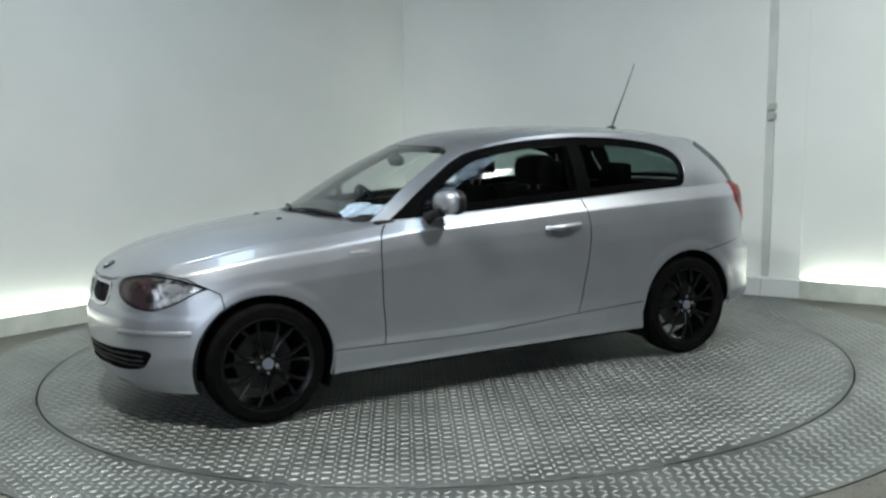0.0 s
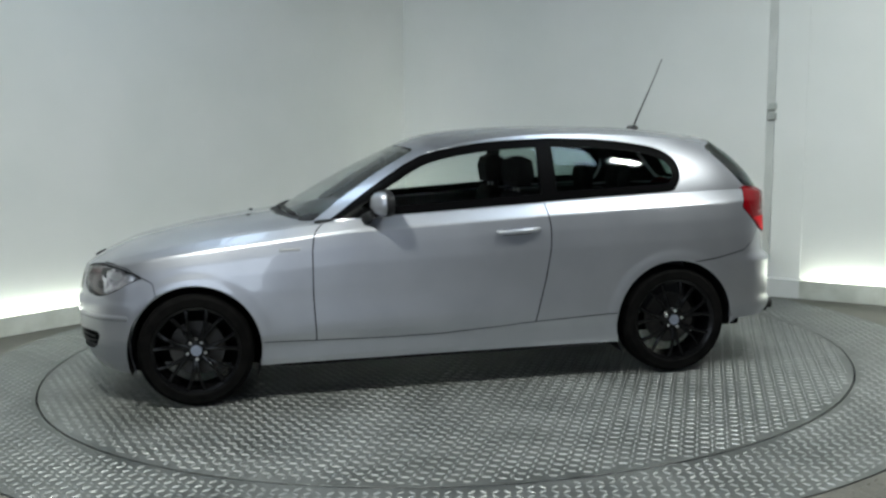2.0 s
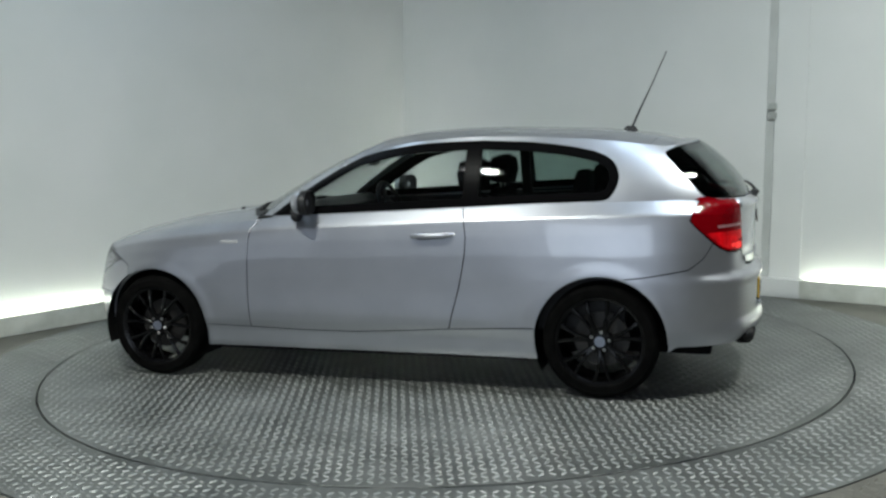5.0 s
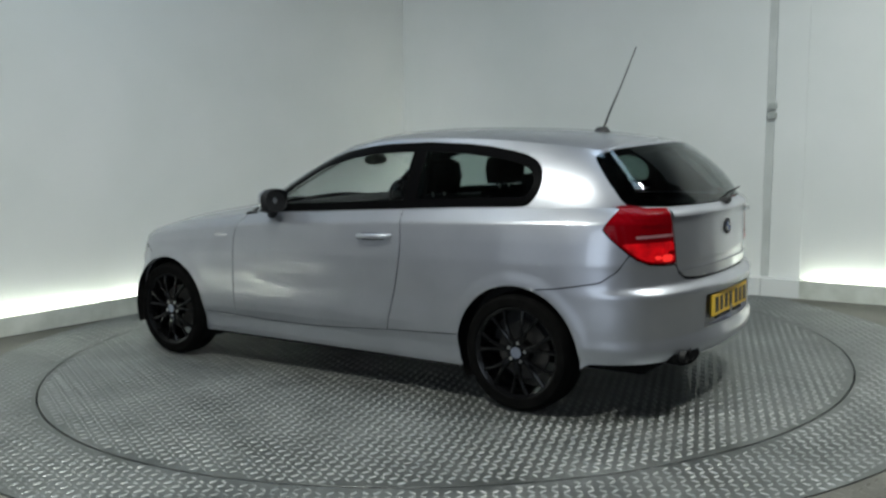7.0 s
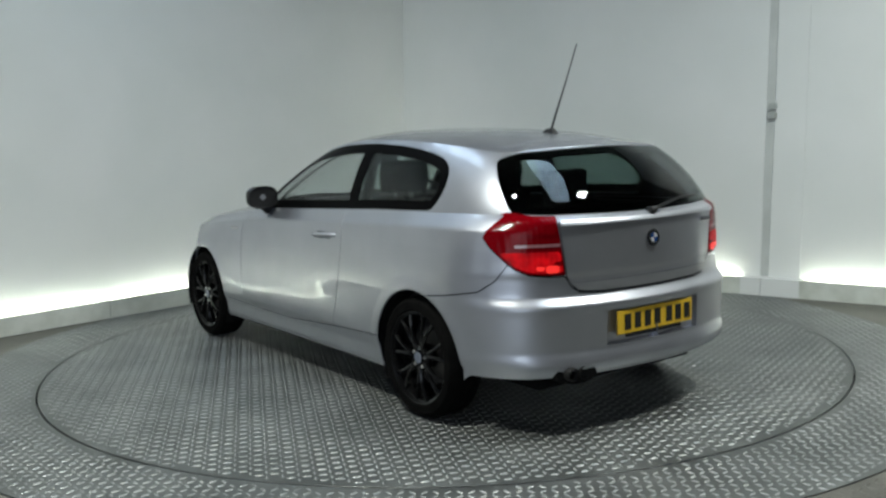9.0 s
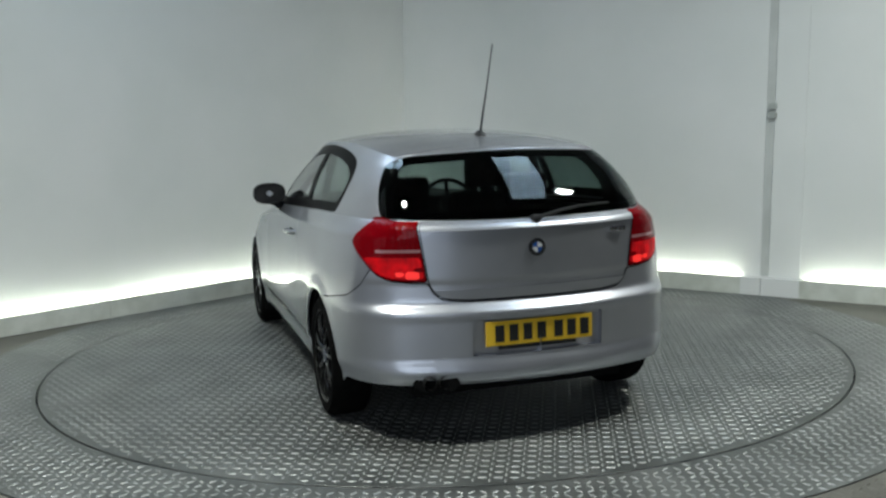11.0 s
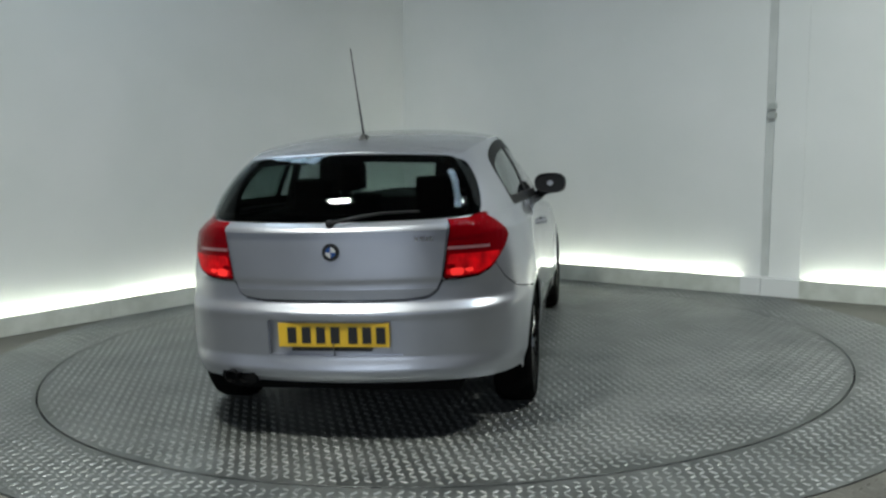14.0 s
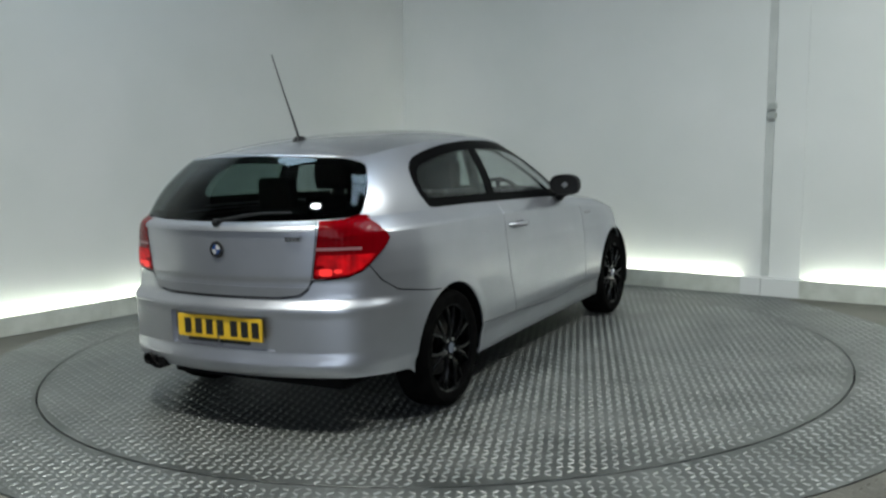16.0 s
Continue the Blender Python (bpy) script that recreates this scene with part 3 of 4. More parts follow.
_, strip = cut(bonnet, inset - .002)
nose_strip, strip = cut(strip, 1.60 - strip.v[:, 0])
strip, nose_strip = nose_strip, strip
strip, nose_strip = (strip, nose_strip) if strip.v[:, 0].max(initial=-9) <= 1.61 else (nose_strip, strip)

# glasshouse
house.c = np.stack([np.tile(np.linspace(0, 15, 181)[:, None], (1, 26)).ravel() * .25, np.tile(np.linspace(0, 1, 26)[None], (181, 1)).ravel() * .38], -1)
SCREEN = [(-1, .004), (.40, .004), (.60, .008), (.605, .02), (.49, .335), (.46, .350), (.40, .357), (.25, .360), (-1, .362)]
REARGLASS = [(2.655, .318), (2.70, .345), (2.80, .360), (2.95, .365), (3.25, .367), (5, .367), (5, .010), (3.10, .010), (2.90, .014), (2.81, .020), (2.785, .045), (2.72, .18)]
LAMPTOP = [(2.71, -.1), (2.715, .003), (2.77, .018), (2.83, .016), (3.02, -.004), (3.02, -.1)]
screen, pillars = take(house, SCREEN, .003)
rearglass, pillars = take(pillars, REARGLASS, .004)
lamptop, pillars = take(pillars, LAMPTOP, .001)
xz(pillars)
SIDEGLASS = [(.60, .955), (.554, .985), (.414, 1.083), (.275, 1.172), (.169, 1.234), (.065, 1.283), (-.036, 1.309), (-.14, 1.327), (-.25, 1.341), (-.34, 1.349), (-.456, 1.354), (-.677, 1.358), (-.925, 1.345), (-1.08, 1.327),
             (-1.204, 1.306), (-1.29, 1.286), (-1.345, 1.263), (-1.385, 1.235), (-1.408, 1.20), (-1.42, 1.155), (-1.415, 1.11), (-1.395, 1.07), (-1.37, 1.04), (-1.335, 1.030), (-.913, 1.019), (-.575, 1.004), (.016, .978), (.3, .966)]
far = outline(SIDEGLASS, pillars.c) + np.where((pillars.v[:, 1] < .5), 9, 0)
opening, pillars = cut(pillars, far)
far = outline(SIDEGLASS, opening.c)
deep, trim_ = cut(opening, far + .048)
front_light, behind = cut(deep, -.585 - deep.v[:, 0])
post_, rear_light = cut(behind, -.675 - behind.v[:, 0])
trim_ = join(trim_, post_)

# roof and tailgate spoiler
seam = roof.v[:, 0] + 1.605 - .05 * (roof.v[:, 1] / .55)**2
lip, roof_in = cut(roof, seam + .003)[0], cut(roof, seam - .003)[1]

panel("front_bumper", join(bumper_f, mirror=True), PAINT, car, label="silver front bumper")
bon = panel("bonnet", join(bonnet_in, mirror=True), PAINT, car, label="silver bonnet")
panel("nose_panel", join(nose_strip, mirror=True), PAINT, car)
panel("cowl", join(pushed(cowl, -.006), mirror=True), BLACK, car, label="black plastic windscreen cowl")
panel("roof", join(roof_in, mirror=True), PAINT, car, label="silver roof")
in_field = np.maximum(bumper_r.v[:, 1] - .318, np.abs(bumper_r.v[:, 2] - .494) - .083)
field, bumper_r = cut(bumper_r, in_field)
panel("rear_bumper", join(bumper_r, mirror=True), PAINT, car, label="silver rear bumper")
gate = panel("tailgate", join(tailgate, mirror=True), PAINT, car, label="silver tailgate")
panel("spoiler", join(pushed(lip, .001), mirror=True), PAINT, gate, label="silver roof spoiler")
screen_ob = panel("windscreen", join(screen, mirror=True), GLASS, car, label="clear tinted windscreen")
rear_ob = panel("rear_window", join(pushed(rearglass, .002), mirror=True), BACKGLASS, gate, label="dark rear window")
glass_obs = [screen_ob, rear_ob]
doors = both_sides("door", door, PAINT, car, "silver door")
both_sides("front_wing", join(wing, strip), PAINT, car)
both_sides("rear_quarter_panel", quarter, PAINT, car)
both_sides("sill", sill, PAINT, car)
both_sides("pillar", pillars, PAINT, car)
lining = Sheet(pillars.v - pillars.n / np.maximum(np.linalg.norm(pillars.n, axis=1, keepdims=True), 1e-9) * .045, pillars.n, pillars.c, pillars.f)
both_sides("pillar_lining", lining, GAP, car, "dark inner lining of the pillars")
both_sides("window_trim", pushed(trim_, -.002), GLOSS, car, "gloss black window trim")
for mirror, leaf in zip((False, True), doors):
    glass_obs.append(panel("window_pane", pushed(front_light, -.006), SIDEGLASS_MAT, leaf, mirror, .004, "clear door window"))
glass_obs += both_sides("rear_side_window", pushed(rear_light, -.006), DARKGLASS, car, "dark rear side window")

# lower seal of the rear glass and black band at the head of the windscreen
_, band = cut(screen, screen.c[:, 1] - .338)
band = panel("screen_band", join(pushed(band, -.007), mirror=True), BLACK, screen_ob, thick=.001)
foot_band, _ = cut(screen, screen.c[:, 1] - .022)
panel("screen_band", join(pushed(foot_band, -.007), mirror=True), BLACK, screen_ob, thick=.001)
for sheet, lim in ((rearglass, .035),):
    d = outline(REARGLASS, sheet.c)
    d = np.minimum(d, 9)
    _, ring_ = cut(sheet, np.maximum(d + .040, 2.93 - sheet.c[:, 0] - .03 * (.2 - sheet.c[:, 1])))
    panel("glass_border", join(pushed(ring_, -.006), mirror=True), GLOSS, gate, thick=.001)
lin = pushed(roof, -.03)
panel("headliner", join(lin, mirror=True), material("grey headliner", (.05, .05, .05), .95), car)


# ---------------------------------------------------------------- lamps, grilles, badges
def head_lamp(mirror):
    lamp_ = panel("headlight", pushed(headlamp, -.002), CLEAR, car, mirror, .003, "clear headlight with dark surround")
    lamp_.visible_shadow = False
    s = -1 if mirror else 1
    bowl = panel("reflector", pushed(headlamp, -.018), material("headlight reflector", (.06, .035, .04), .2, .7), lamp_, mirror, .003)
    for k, (x, y, z, r) in enumerate(((1.865, .50, .672, .058), (1.775, .60, .675, .055))):
        bm = bmesh.new()
        lathe(bm, [(r, -.02), (r, .012), (r * .86, .016), (r * .8, -.004), (r * .45, -.012), (.0008, -.016)], 28, "y")
        bmesh.ops.transform(bm, matrix=Matrix.Translation((x, y * s, z)) @ Euler((0, 0, -s * radians(50 if k == 0 else 40))).to_matrix().to_4x4() @ Matrix.Diagonal((1, s, 1, 1)), verts=bm.verts[:])
        part("lamp_ring", bm, CHROME if k else LAMPRED, lamp_, "bright reflector ring" if k else "amber tinted reflector", True)
    c, d = headlamp.c, outline(HEADLAMP, headlamp.c)
    # Noise from dark to bright paints reflected glints into this reflector.
    _, wedge = cut(pushed(headlamp, -.014), c[:, 0] + .35 * (c[:, 1] - .68) - .67)
    panel("indicator", wedge, varied(material("bright reflector", (.6, .6, .62), .2, .7), (.07, .065, .075), (.70, .70, .73), 26, 2, 0, 0, (.12, .3)), lamp_, mirror, .002, "indicator reflector with glints painted in")
    bowl_, _ = cut(pushed(headlamp, -.011), np.hypot((c[:, 0] - .80) / .055, (c[:, 1] - .705) / .022) - 1)
    panel("indicator_bulb", bowl_, material("grey bulb cup", (.20, .20, .21), .3, .5), lamp_, mirror, .002, "grey bulb cup")
    # Three black ellipses painted in as the lamp's dark blotches.
    for a, z, ra, rz_ in ((.675, .715, .022, .016), (.665, .655, .028, .020), (.70, .735, .06, .008)):
        blotch_, _ = cut(pushed(headlamp, -.010), np.hypot((c[:, 0] - a) / ra, (c[:, 1] - z) / rz_) - 1)
        panel("lamp_blotch", blotch_, GAP, lamp_, mirror, .002, "dark blotch inside the headlight")
    _, rim_ = cut(pushed(headlamp, -.005), d + .007)
    panel("lamp_seal", rim_, BLACK, lamp_, mirror, .002, "black seal round the lens")


def tail_lamp(mirror):
    sheet = join(taillamp, lamptop)
    lamp_ = panel("tail_light", pushed(sheet, .004), RED, car, mirror, .012, "glossy red tail light")
    bandz = np.abs(sheet.v[:, 2] - (.890 - .02 * (sheet.v[:, 0] + 1.9))) - .0065
    tmp = Sheet(sheet.v, sheet.n, sheet.c, sheet.f)
    strip_, _ = cut(tmp, bandz)
    s1, _ = cut(strip_, -(strip_.v[:, 1] - .52))
    s1, _ = cut(s1, s1.v[:, 1] - .70)
    panel("reversing_lens", pushed(s1, .0055), material("pink white lens", (.33, .15, .16), .1, 0, Coat_Weight=.6), lamp_, mirror, .004, "pale clear lens")
    s2, _ = cut(tmp, np.maximum(np.abs(sheet.v[:, 2] - .815) - .048, outline(TAILLAMP, sheet.c) + .012))
    lit = panel("lit_lens", pushed(s2, .0050), REDGLOW, lamp_, mirror, .003, "lit lower half of the red lens")
    for y0, z0, r in ((.560, .783, .017), (.612, .788, .010)):
        s4, _ = cut(tmp, np.maximum(np.abs(sheet.v[:, 1] - y0) * .6, np.abs(sheet.v[:, 2] - z0)) - r)
        if len(s4.f):
            panel("bulb_spot", pushed(s4, .0062), REDHOT, lamp_, mirror, .002, "bright bulb behind the red lens")
    s5, _ = cut(tmp, np.maximum(np.abs(sheet.v[:, 1] - .530) / 2.4, np.abs(sheet.v[:, 2] - .808)) - .010)
    if len(s5.f):
        panel("fog_lens", pushed(s5, .0062), RED, lamp_, mirror, .002, "unlit dark red fog lamp lens")
    # fluting under the lens
    for z in (.905, .94, .975):
        s3, _ = cut(tmp, np.abs(sheet.v[:, 2] - z) - .004)
        s3, _ = cut(s3, s3.v[:, 1] - .69)
        s3, _ = cut(s3, -(s3.v[:, 1] - .53))
        panel("lens_rib", pushed(s3, .0060), RED, lamp_, mirror, .004)


for flip in (False, True):
    head_lamp(flip)
    tail_lamp(flip)
    grille = panel("kidney_grille", pushed(kidney, -.016), GAP, car, flip, .003, "black kidney grille with chrome ring")
    d = outline(KIDNEY, kidney.c)
    _, ring_ = cut(kidney, d + .017)
    panel("chrome_ring", pushed(ring_, .004), CHROME, grille, flip, .012)
    for a in np.arange(.06, .275, .03):
        near = kidney.v[np.argsort(np.abs(kidney.c[:, 0] - a))[:10]] * (1, -1 if flip else 1, 1)
        lo, hi = near[near[:, 2].argmin()], near[near[:, 2].argmax()]
        bm = bmesh.new()
        tube(bm, [lo - (.006, 0, 0), (lo + hi) / 2 - (.004, 0, 0), hi - (.006, 0, 0)], .004, 6)
        part("slat", bm, BLACK, grille)
intake_ob = panel("lower_grille", join(pushed(intake, -.02), mirror=True), GAP, car, label="black lower grille")
for z in (.315, .34, .365):
    at = [intake.v[np.argmin(np.abs(intake.c[:, 0] - a) + np.abs(intake.c[:, 1] - z))] for a in (.60, .5, .35, .2, .0)]
    bm = bmesh.new()
    tube(bm, [v - (.012, 0, 0) for v in at] + [v * (1, -1, 1) - (.012, 0, 0) for v in at[-2::-1]], .005, 6)
    part("slat", bm, BLACK, intake_ob)


def roundel(x, z, r, tilt, facing, parent):
    bm = bmesh.new()
    lathe(bm, [(r, 0), (r, .005), (r * .93, .008), (r * .9, .006), (.0005, .006)], 36, "z")
    m = Matrix.Translation((x, 0, z)) @ Euler((0, radians(tilt), 0)).to_matrix().to_4x4()
    bmesh.ops.transform(bm, matrix=m, verts=bm.verts[:])
    disc = part("badge", bm, BLACK, car, "round badge with blue and white quarters", True)
    for k in range(4):
        bm = bmesh.new()
        c = bm.verts.new((0, 0, .0075))
        ring_ = [bm.verts.new((r * .58 * math.cos(a), r * .58 * math.sin(a), .0075)) for a in np.linspace(k * math.pi / 2, (k + 1) * math.pi / 2, 8)]
        for a, b in zip(ring_, ring_[1:]):
            bm.faces.new((c, a, b))
        bmesh.ops.solidify(bm, geom=bm.faces[:], thickness=.0015)
        bmesh.ops.transform(bm, matrix=m, verts=bm.verts[:])
        part("badge_quarter", bm, WHITE if k % 2 else BLUE, disc)
    return disc


roundel(-2.105, .886, .041, -86, -1, gate)
roundel(1.925, .760, .034, 27, 1, bon)


def on_body(x, z, side=1):
    """The place and outward normal of the lower body's flank at x, z."""
    near = np.argmin((lower.v[:, 0] - x)**2 + (lower.v[:, 2] - z)**2 + (lower.v[:, 1] < .3) * 9)
    return lower.v[near] * (1, side, 1), lower.n[near] * (1, side, 1)


# door handles, side repeaters
for side, leaf in zip((1, -1), doors):
    y = on_body(-.43, .85)[0][1]
    # Raised black block: the shade of the handle's cup put into colour.
    bm = bmesh.new()
    box(bm, -.52, y - .012, .828, -.34, y + .003, .872, .01)
    cup = part("handle_shade", bm, GAP, leaf)
    bm = bmesh.new()
    tube(bm, [(-.315, y - .004, .853), (-.335, y + .018, .854), (-.38, y + .030, .856), (-.49, y + .029, .860), (-.53, y + .017, .861), (-.55, y - .006, .861)], [.012, .0145, .0155, .0155, .0145, .012], 12)
    bmesh.ops.scale(bm, verts=bm.verts[:], vec=(1, 1, 1.0))
    grip = part("door_handle", bm, PAINT, leaf, "silver door handle", True)
    if side < 0:
        for ob in (cup, grip):
            for v in ob.data.vertices:
                v.co.y *= -1
            ob.data.flip_normals()
    p, n = on_body(.82, .815)
    bm = bmesh.new()
    box(bm, p[0] - .055, p[1] - .006, p[2] - .009, p[0] + .055, p[1] + .005, p[2] + .009, .004)
    bmesh.ops.transform(bm, matrix=Matrix.Diagonal((1, side, 1, 1)), verts=bm.verts[:])
    part("side_repeater", bm, material("pale repeater", (.55, .55, .56), .2, .3), car, "small pale side repeater")


# ---------------------------------------------------------------- mirrors
def door_mirror(side):
    leaf = doors[0] if side > 0 else doors[1]
    bm = bmesh.new()
    bmesh.ops.create_uvsphere(bm, u_segments=28, v_segments=18, radius=1)
    for v in bm.verts:
        x, y, z = v.co
        # blunt towards the rear, pointed and raked in front
        x = x * (.062 if x > 0 else .026)
        k = abs(z)**1.0
        z = (abs(z)**.72) * (1 if z > 0 else -1) * .066
        y = (abs(y)**.75) * (1 if y > 0 else -1) * .102
        v.co = (x + .322 - .25 * (y + .05) * .5, (y + .858), z + 1.040 + .006 * (y / .1))
    bmesh.ops.transform(bm, matrix=Matrix.Diagonal((1, side, 1, 1)), verts=bm.verts[:])
    shell = part("door_mirror", bm, PAINT, car, "silver door mirror on a black stem", True)
    # Bezel and mirror face in one; black stands in for the glass's dark reflection.
    bm = bmesh.new()
    lathe(bm, [(1, 0), (1.0, .35), (.93, .5), (.90, .3), (.0005, .3)], 28, "z")
    for v in bm.verts:
        x, y, z = v.co
        y, w = (abs(x)**.75) * (1 if x > 0 else -1), (abs(y)**.75) * (1 if y > 0 else -1)
        v.co = (.322 - .125 * (y * .107 + .05) - z * .085, (.858 + y * .107) * side, 1.040 + w * .0685)
    part("mirror_face", bm, BLACK, shell, "black bezel and mirror face, dark reflection painted in", True)
    bm = bmesh.new()
    tube(bm, [(.40, .775 * side, .955), (.385, .80 * side, .972), (.37, .835 * side, .985), (.36, .87 * side, .995)], [.034, .027, .024, .028], 12)
    part("mirror_stem", bm, BLACK, shell, "black mirror stem", True)


for side in (1, -1):
    door_mirror(side)


# ---------------------------------------------------------------- wheels
def wheel(x, y, side):
    hub = empty_part("wheel", car)
    hub.location = (x, y, HUB_Z)
    bm = bmesh.new()
    w = .098
    lathe(bm, [(.226, -w * .9), (.240, -w), (.278, -w), (.295, -w * .86), (.304, -w * .62), (TYRE_R, 0), (.304, w * .62), (.295, w * .86), (.278, w), (.240, w), (.229, w * .9), (.224, w * .7), (.224, -w * .7), (.226, -w * .9)], 64)
    part("tyre", bm, RUBBER, hub, "black rubber tyre", True)
    bm = bmesh.new()
    lathe(bm, [(.225, .088 * side), (.236, .0935 * side), (.233, .083 * side), (.216, .076 * side), (.207, .02 * side), (.205, -.08 * side), (.225, -.085 * side)], 64)
    rim = part("rim", bm, RIM, hub, "gloss black alloy rim", True)
    n = 7
    for k in range(n):
        for fork in (-1, 1):
            a0 = 2 * math.pi * k / n + fork * .06
            a1 = 2 * math.pi * k / n + fork * .205
            path = []
            for t_ in np.linspace(0, 1, 6):
                r = .048 + (.218 - .048) * t_
                a = a0 + (a1 - a0) * t_**1.3
                path.append((r * math.cos(a), (.066 + .012 * math.sin(t_ * 3.1) + .004 * t_) * side, r * math.sin(a)))
            bm = bmesh.new()
            tube(bm, path, [.013, .0125, .011, .010, .0105, .013], 8)
            part("spoke", bm, RIM, hub, smooth=True)
    bm = bmesh.new()
    lathe(bm, [(.066, .03 * side), (.066, .066 * side), (.058, .074 * side), (.034, .076 * side), (.033, .081 * side), (.0005, .082 * side)], 32)
    cap = part("hub", bm, RIM, hub, "black wheel hub", True)
    bm = bmesh.new()
    lathe(bm, [(.029, .081 * side), (.029, .0845 * side), (.0005, .085 * side)], 24)
    part("centre_cap", bm, material("centre cap", (.22, .24, .30), .25, .5), hub, "blue and silver centre cap", True)
    for k in range(5):
        a = 2 * math.pi * k / 5 + .3
        bm = bmesh.new()
        lathe(bm, [(.0085, .06 * side), (.0085, .078 * side), (.006, .08 * side), (.0005, .08 * side)], 8, "y", (.049 * math.cos(a), 0, .049 * math.sin(a)))
        part("wheel_bolt", bm, STEEL, hub)
    bm = bmesh.new()
    lathe(bm, [(.06, -.01 * side), (.145, -.01 * side), (.145, .004 * side), (.06, .004 * side)], 40)
    part("brake_disc", bm, material("brake disc", (.04, .038, .036), .5, .6), hub)
    hub.rotation_euler = (0, radians(17 * (x + y)), 0)
    return hub


for sx in (1, -1):
    for side in (1, -1):
        wheel(sx * HUB_X, side * (.752 if sx > 0 else .762), side)
        bm = bmesh.new()
        rings = []
        for y in (.50, .838):
            rings.append([bm.verts.new((sx * HUB_X + (ARCH_R + .004) * math.cos(a), y * side, HUB_Z + (ARCH_R + .004) * math.sin(a))) for a in np.linspace(-.33 if sx > 0 else -.5, math.pi + (.5 if sx > 0 else .02), 40)])
        for i in range(39):
            bm.faces.new((rings[0][i], rings[0][i + 1], rings[1][i + 1], rings[1][i]))
        bm.faces.new(rings[0])
        part("wheel_arch_liner", bm, GAP, car)
        # folded lip of the wing
        lip_pts = []
        for a in np.linspace(-.28, math.pi + .28, 44):
            px, pz = sx * HUB_X + ARCH_R * math.cos(a), HUB_Z + ARCH_R * math.sin(a)
            if pz < .20 or (sx < 0 and px < -1.6 and pz < .29):
                continue
            near = np.argmin((lower.v[:, 0] - px)**2 + (lower.v[:, 2] - pz)**2 + (lower.v[:, 1] < .3) * 9)
            lip_pts.append((px, (lower.v[near][1] - .006) * side, pz))
        bm = bmesh.new()
        tube(bm, lip_pts, .0055, 6)
        part("arch_lip", bm, PAINT, car, smooth=True)

# moulded ridge across the front bumper corners
_, ridge = cut(bumper_f, bumper_f.c[:, 0] - .46)
ridge, _ = cut(ridge, np.maximum(np.abs(ridge.v[:, 2] - .484) - .014, ridge.c[:, 0] - .90))


def swelled(sheet, push, tilt):
    """A sheet moved out by a profile, its normals leaning with it."""
    n = sheet.n + np.outer(tilt, (0, 0, 1.0))
    return Sheet(sheet.v + sheet.n * push[:, None], n / np.linalg.norm(n, axis=1, keepdims=True), sheet.c, sheet.f)


u = (ridge.v[:, 2] - .484) / .014
both_sides("bumper_ridge", swelled(ridge, .002 + .006 * (1 - u * u), .85 * u), PAINT, car)
# ledge under the rear glass and turned-in foot of the tailgate
_, ledge = cut(tailgate, tailgate.v[:, 2] - .976)
u = (ledge.v[:, 2] - .976) / .042
panel("tailgate_ledge", join(swelled(ledge, .014 - .011 * u, .30 + 0 * u), mirror=True), PAINT, gate, thick=.012)
foot_, _ = cut(tailgate, tailgate.v[:, 2] - .712)
u = (.712 - foot_.v[:, 2]) / .047
panel("tailgate_foot", join(swelled(foot_, .010 - .007 * u, -.16 + 0 * u), mirror=True), PAINT, gate, thick=.008)

# ---------------------------------------------------------------- underside, exhaust, plate, aerial, wipers
bm = bmesh.new()
box(bm, -1.88, -.54, .185, 1.80, .54, .30, .02)
box(bm, -.93, -.77, .168, .93, .77, .34, .02)
part("underbody", bm, GAP, car)
bm = bmesh.new()
for y in (.445, .515):
    tube(bm, [(-1.80, y, .300), (-2.00, y, .304), (-2.092, y, .302)], [.028, .030, .031], 16, False)
    tube(bm, [(-2.092, y, .302), (-1.95, y, .304)], [.027, .026], 16, False)
# Both pipes in one even near-black.
part("exhaust_pipe", bm, material("near-black exhaust", (.010, .0095, .009), .6, .3), car, "dark twin exhaust pipe", True)
bm = bmesh.new()
tube(bm, [(-1.85, .48, .30), (-1.2, .30, .27), (.6, .1, .25)], [.10, .05, .03], 12)
part("silencer", bm, GAP, car, smooth=True)
# Solid black disc paints the shade of a notch in the bumper.
bm = bmesh.new()
lathe(bm, [(.0005, -.02), (.9, -.02), (1, -.012), (1, .03), (.0005, .03)], 28, "y")
for v in bm.verts:
    y = .482 + .098 * v.co.x
    v.co = (-2.082 - v.co.y + .32 * max(0, y - .36), y, .299 + .048 * v.co.z)
part("exhaust_notch_shade", bm, GAP, car, smooth=True)

def tray(name, sheet, depth, mat, parent, label=""):
    """A pressed-in field: its floor set back from the panel, with walls up to the panel's edge."""
    count = {}
    for f in sheet.f:
        for a, b in zip(f, f[1:] + f[:1]):
            count[(a, b)] = 1
    k = len(sheet.v)
    floor_v = sheet.v + np.array((depth, 0, 0))
    walls = [(a, b, b + k, a + k) for a, b in count if (b, a) not in count]
    return mesh_object(name, np.vstack([sheet.v, floor_v]), [tuple(i + k for i in f) for f in sheet.f] + walls, mat, parent, False, label)


tray("plate_recess", join(field, mirror=True), .031, PAINT, car, "silver recess round the number plate")
PX = -2.124
bm = bmesh.new()
box(bm, PX, -.262, .452, PX + .010, .262, .564, .004)
plate = part("number_plate", bm, YELLOW, car, "yellow number plate with black bars")
bm = bmesh.new()
box(bm, PX, -.18, .434, PX + .014, .20, .450, .003)
part("plate_holder", bm, BLACK, plate)
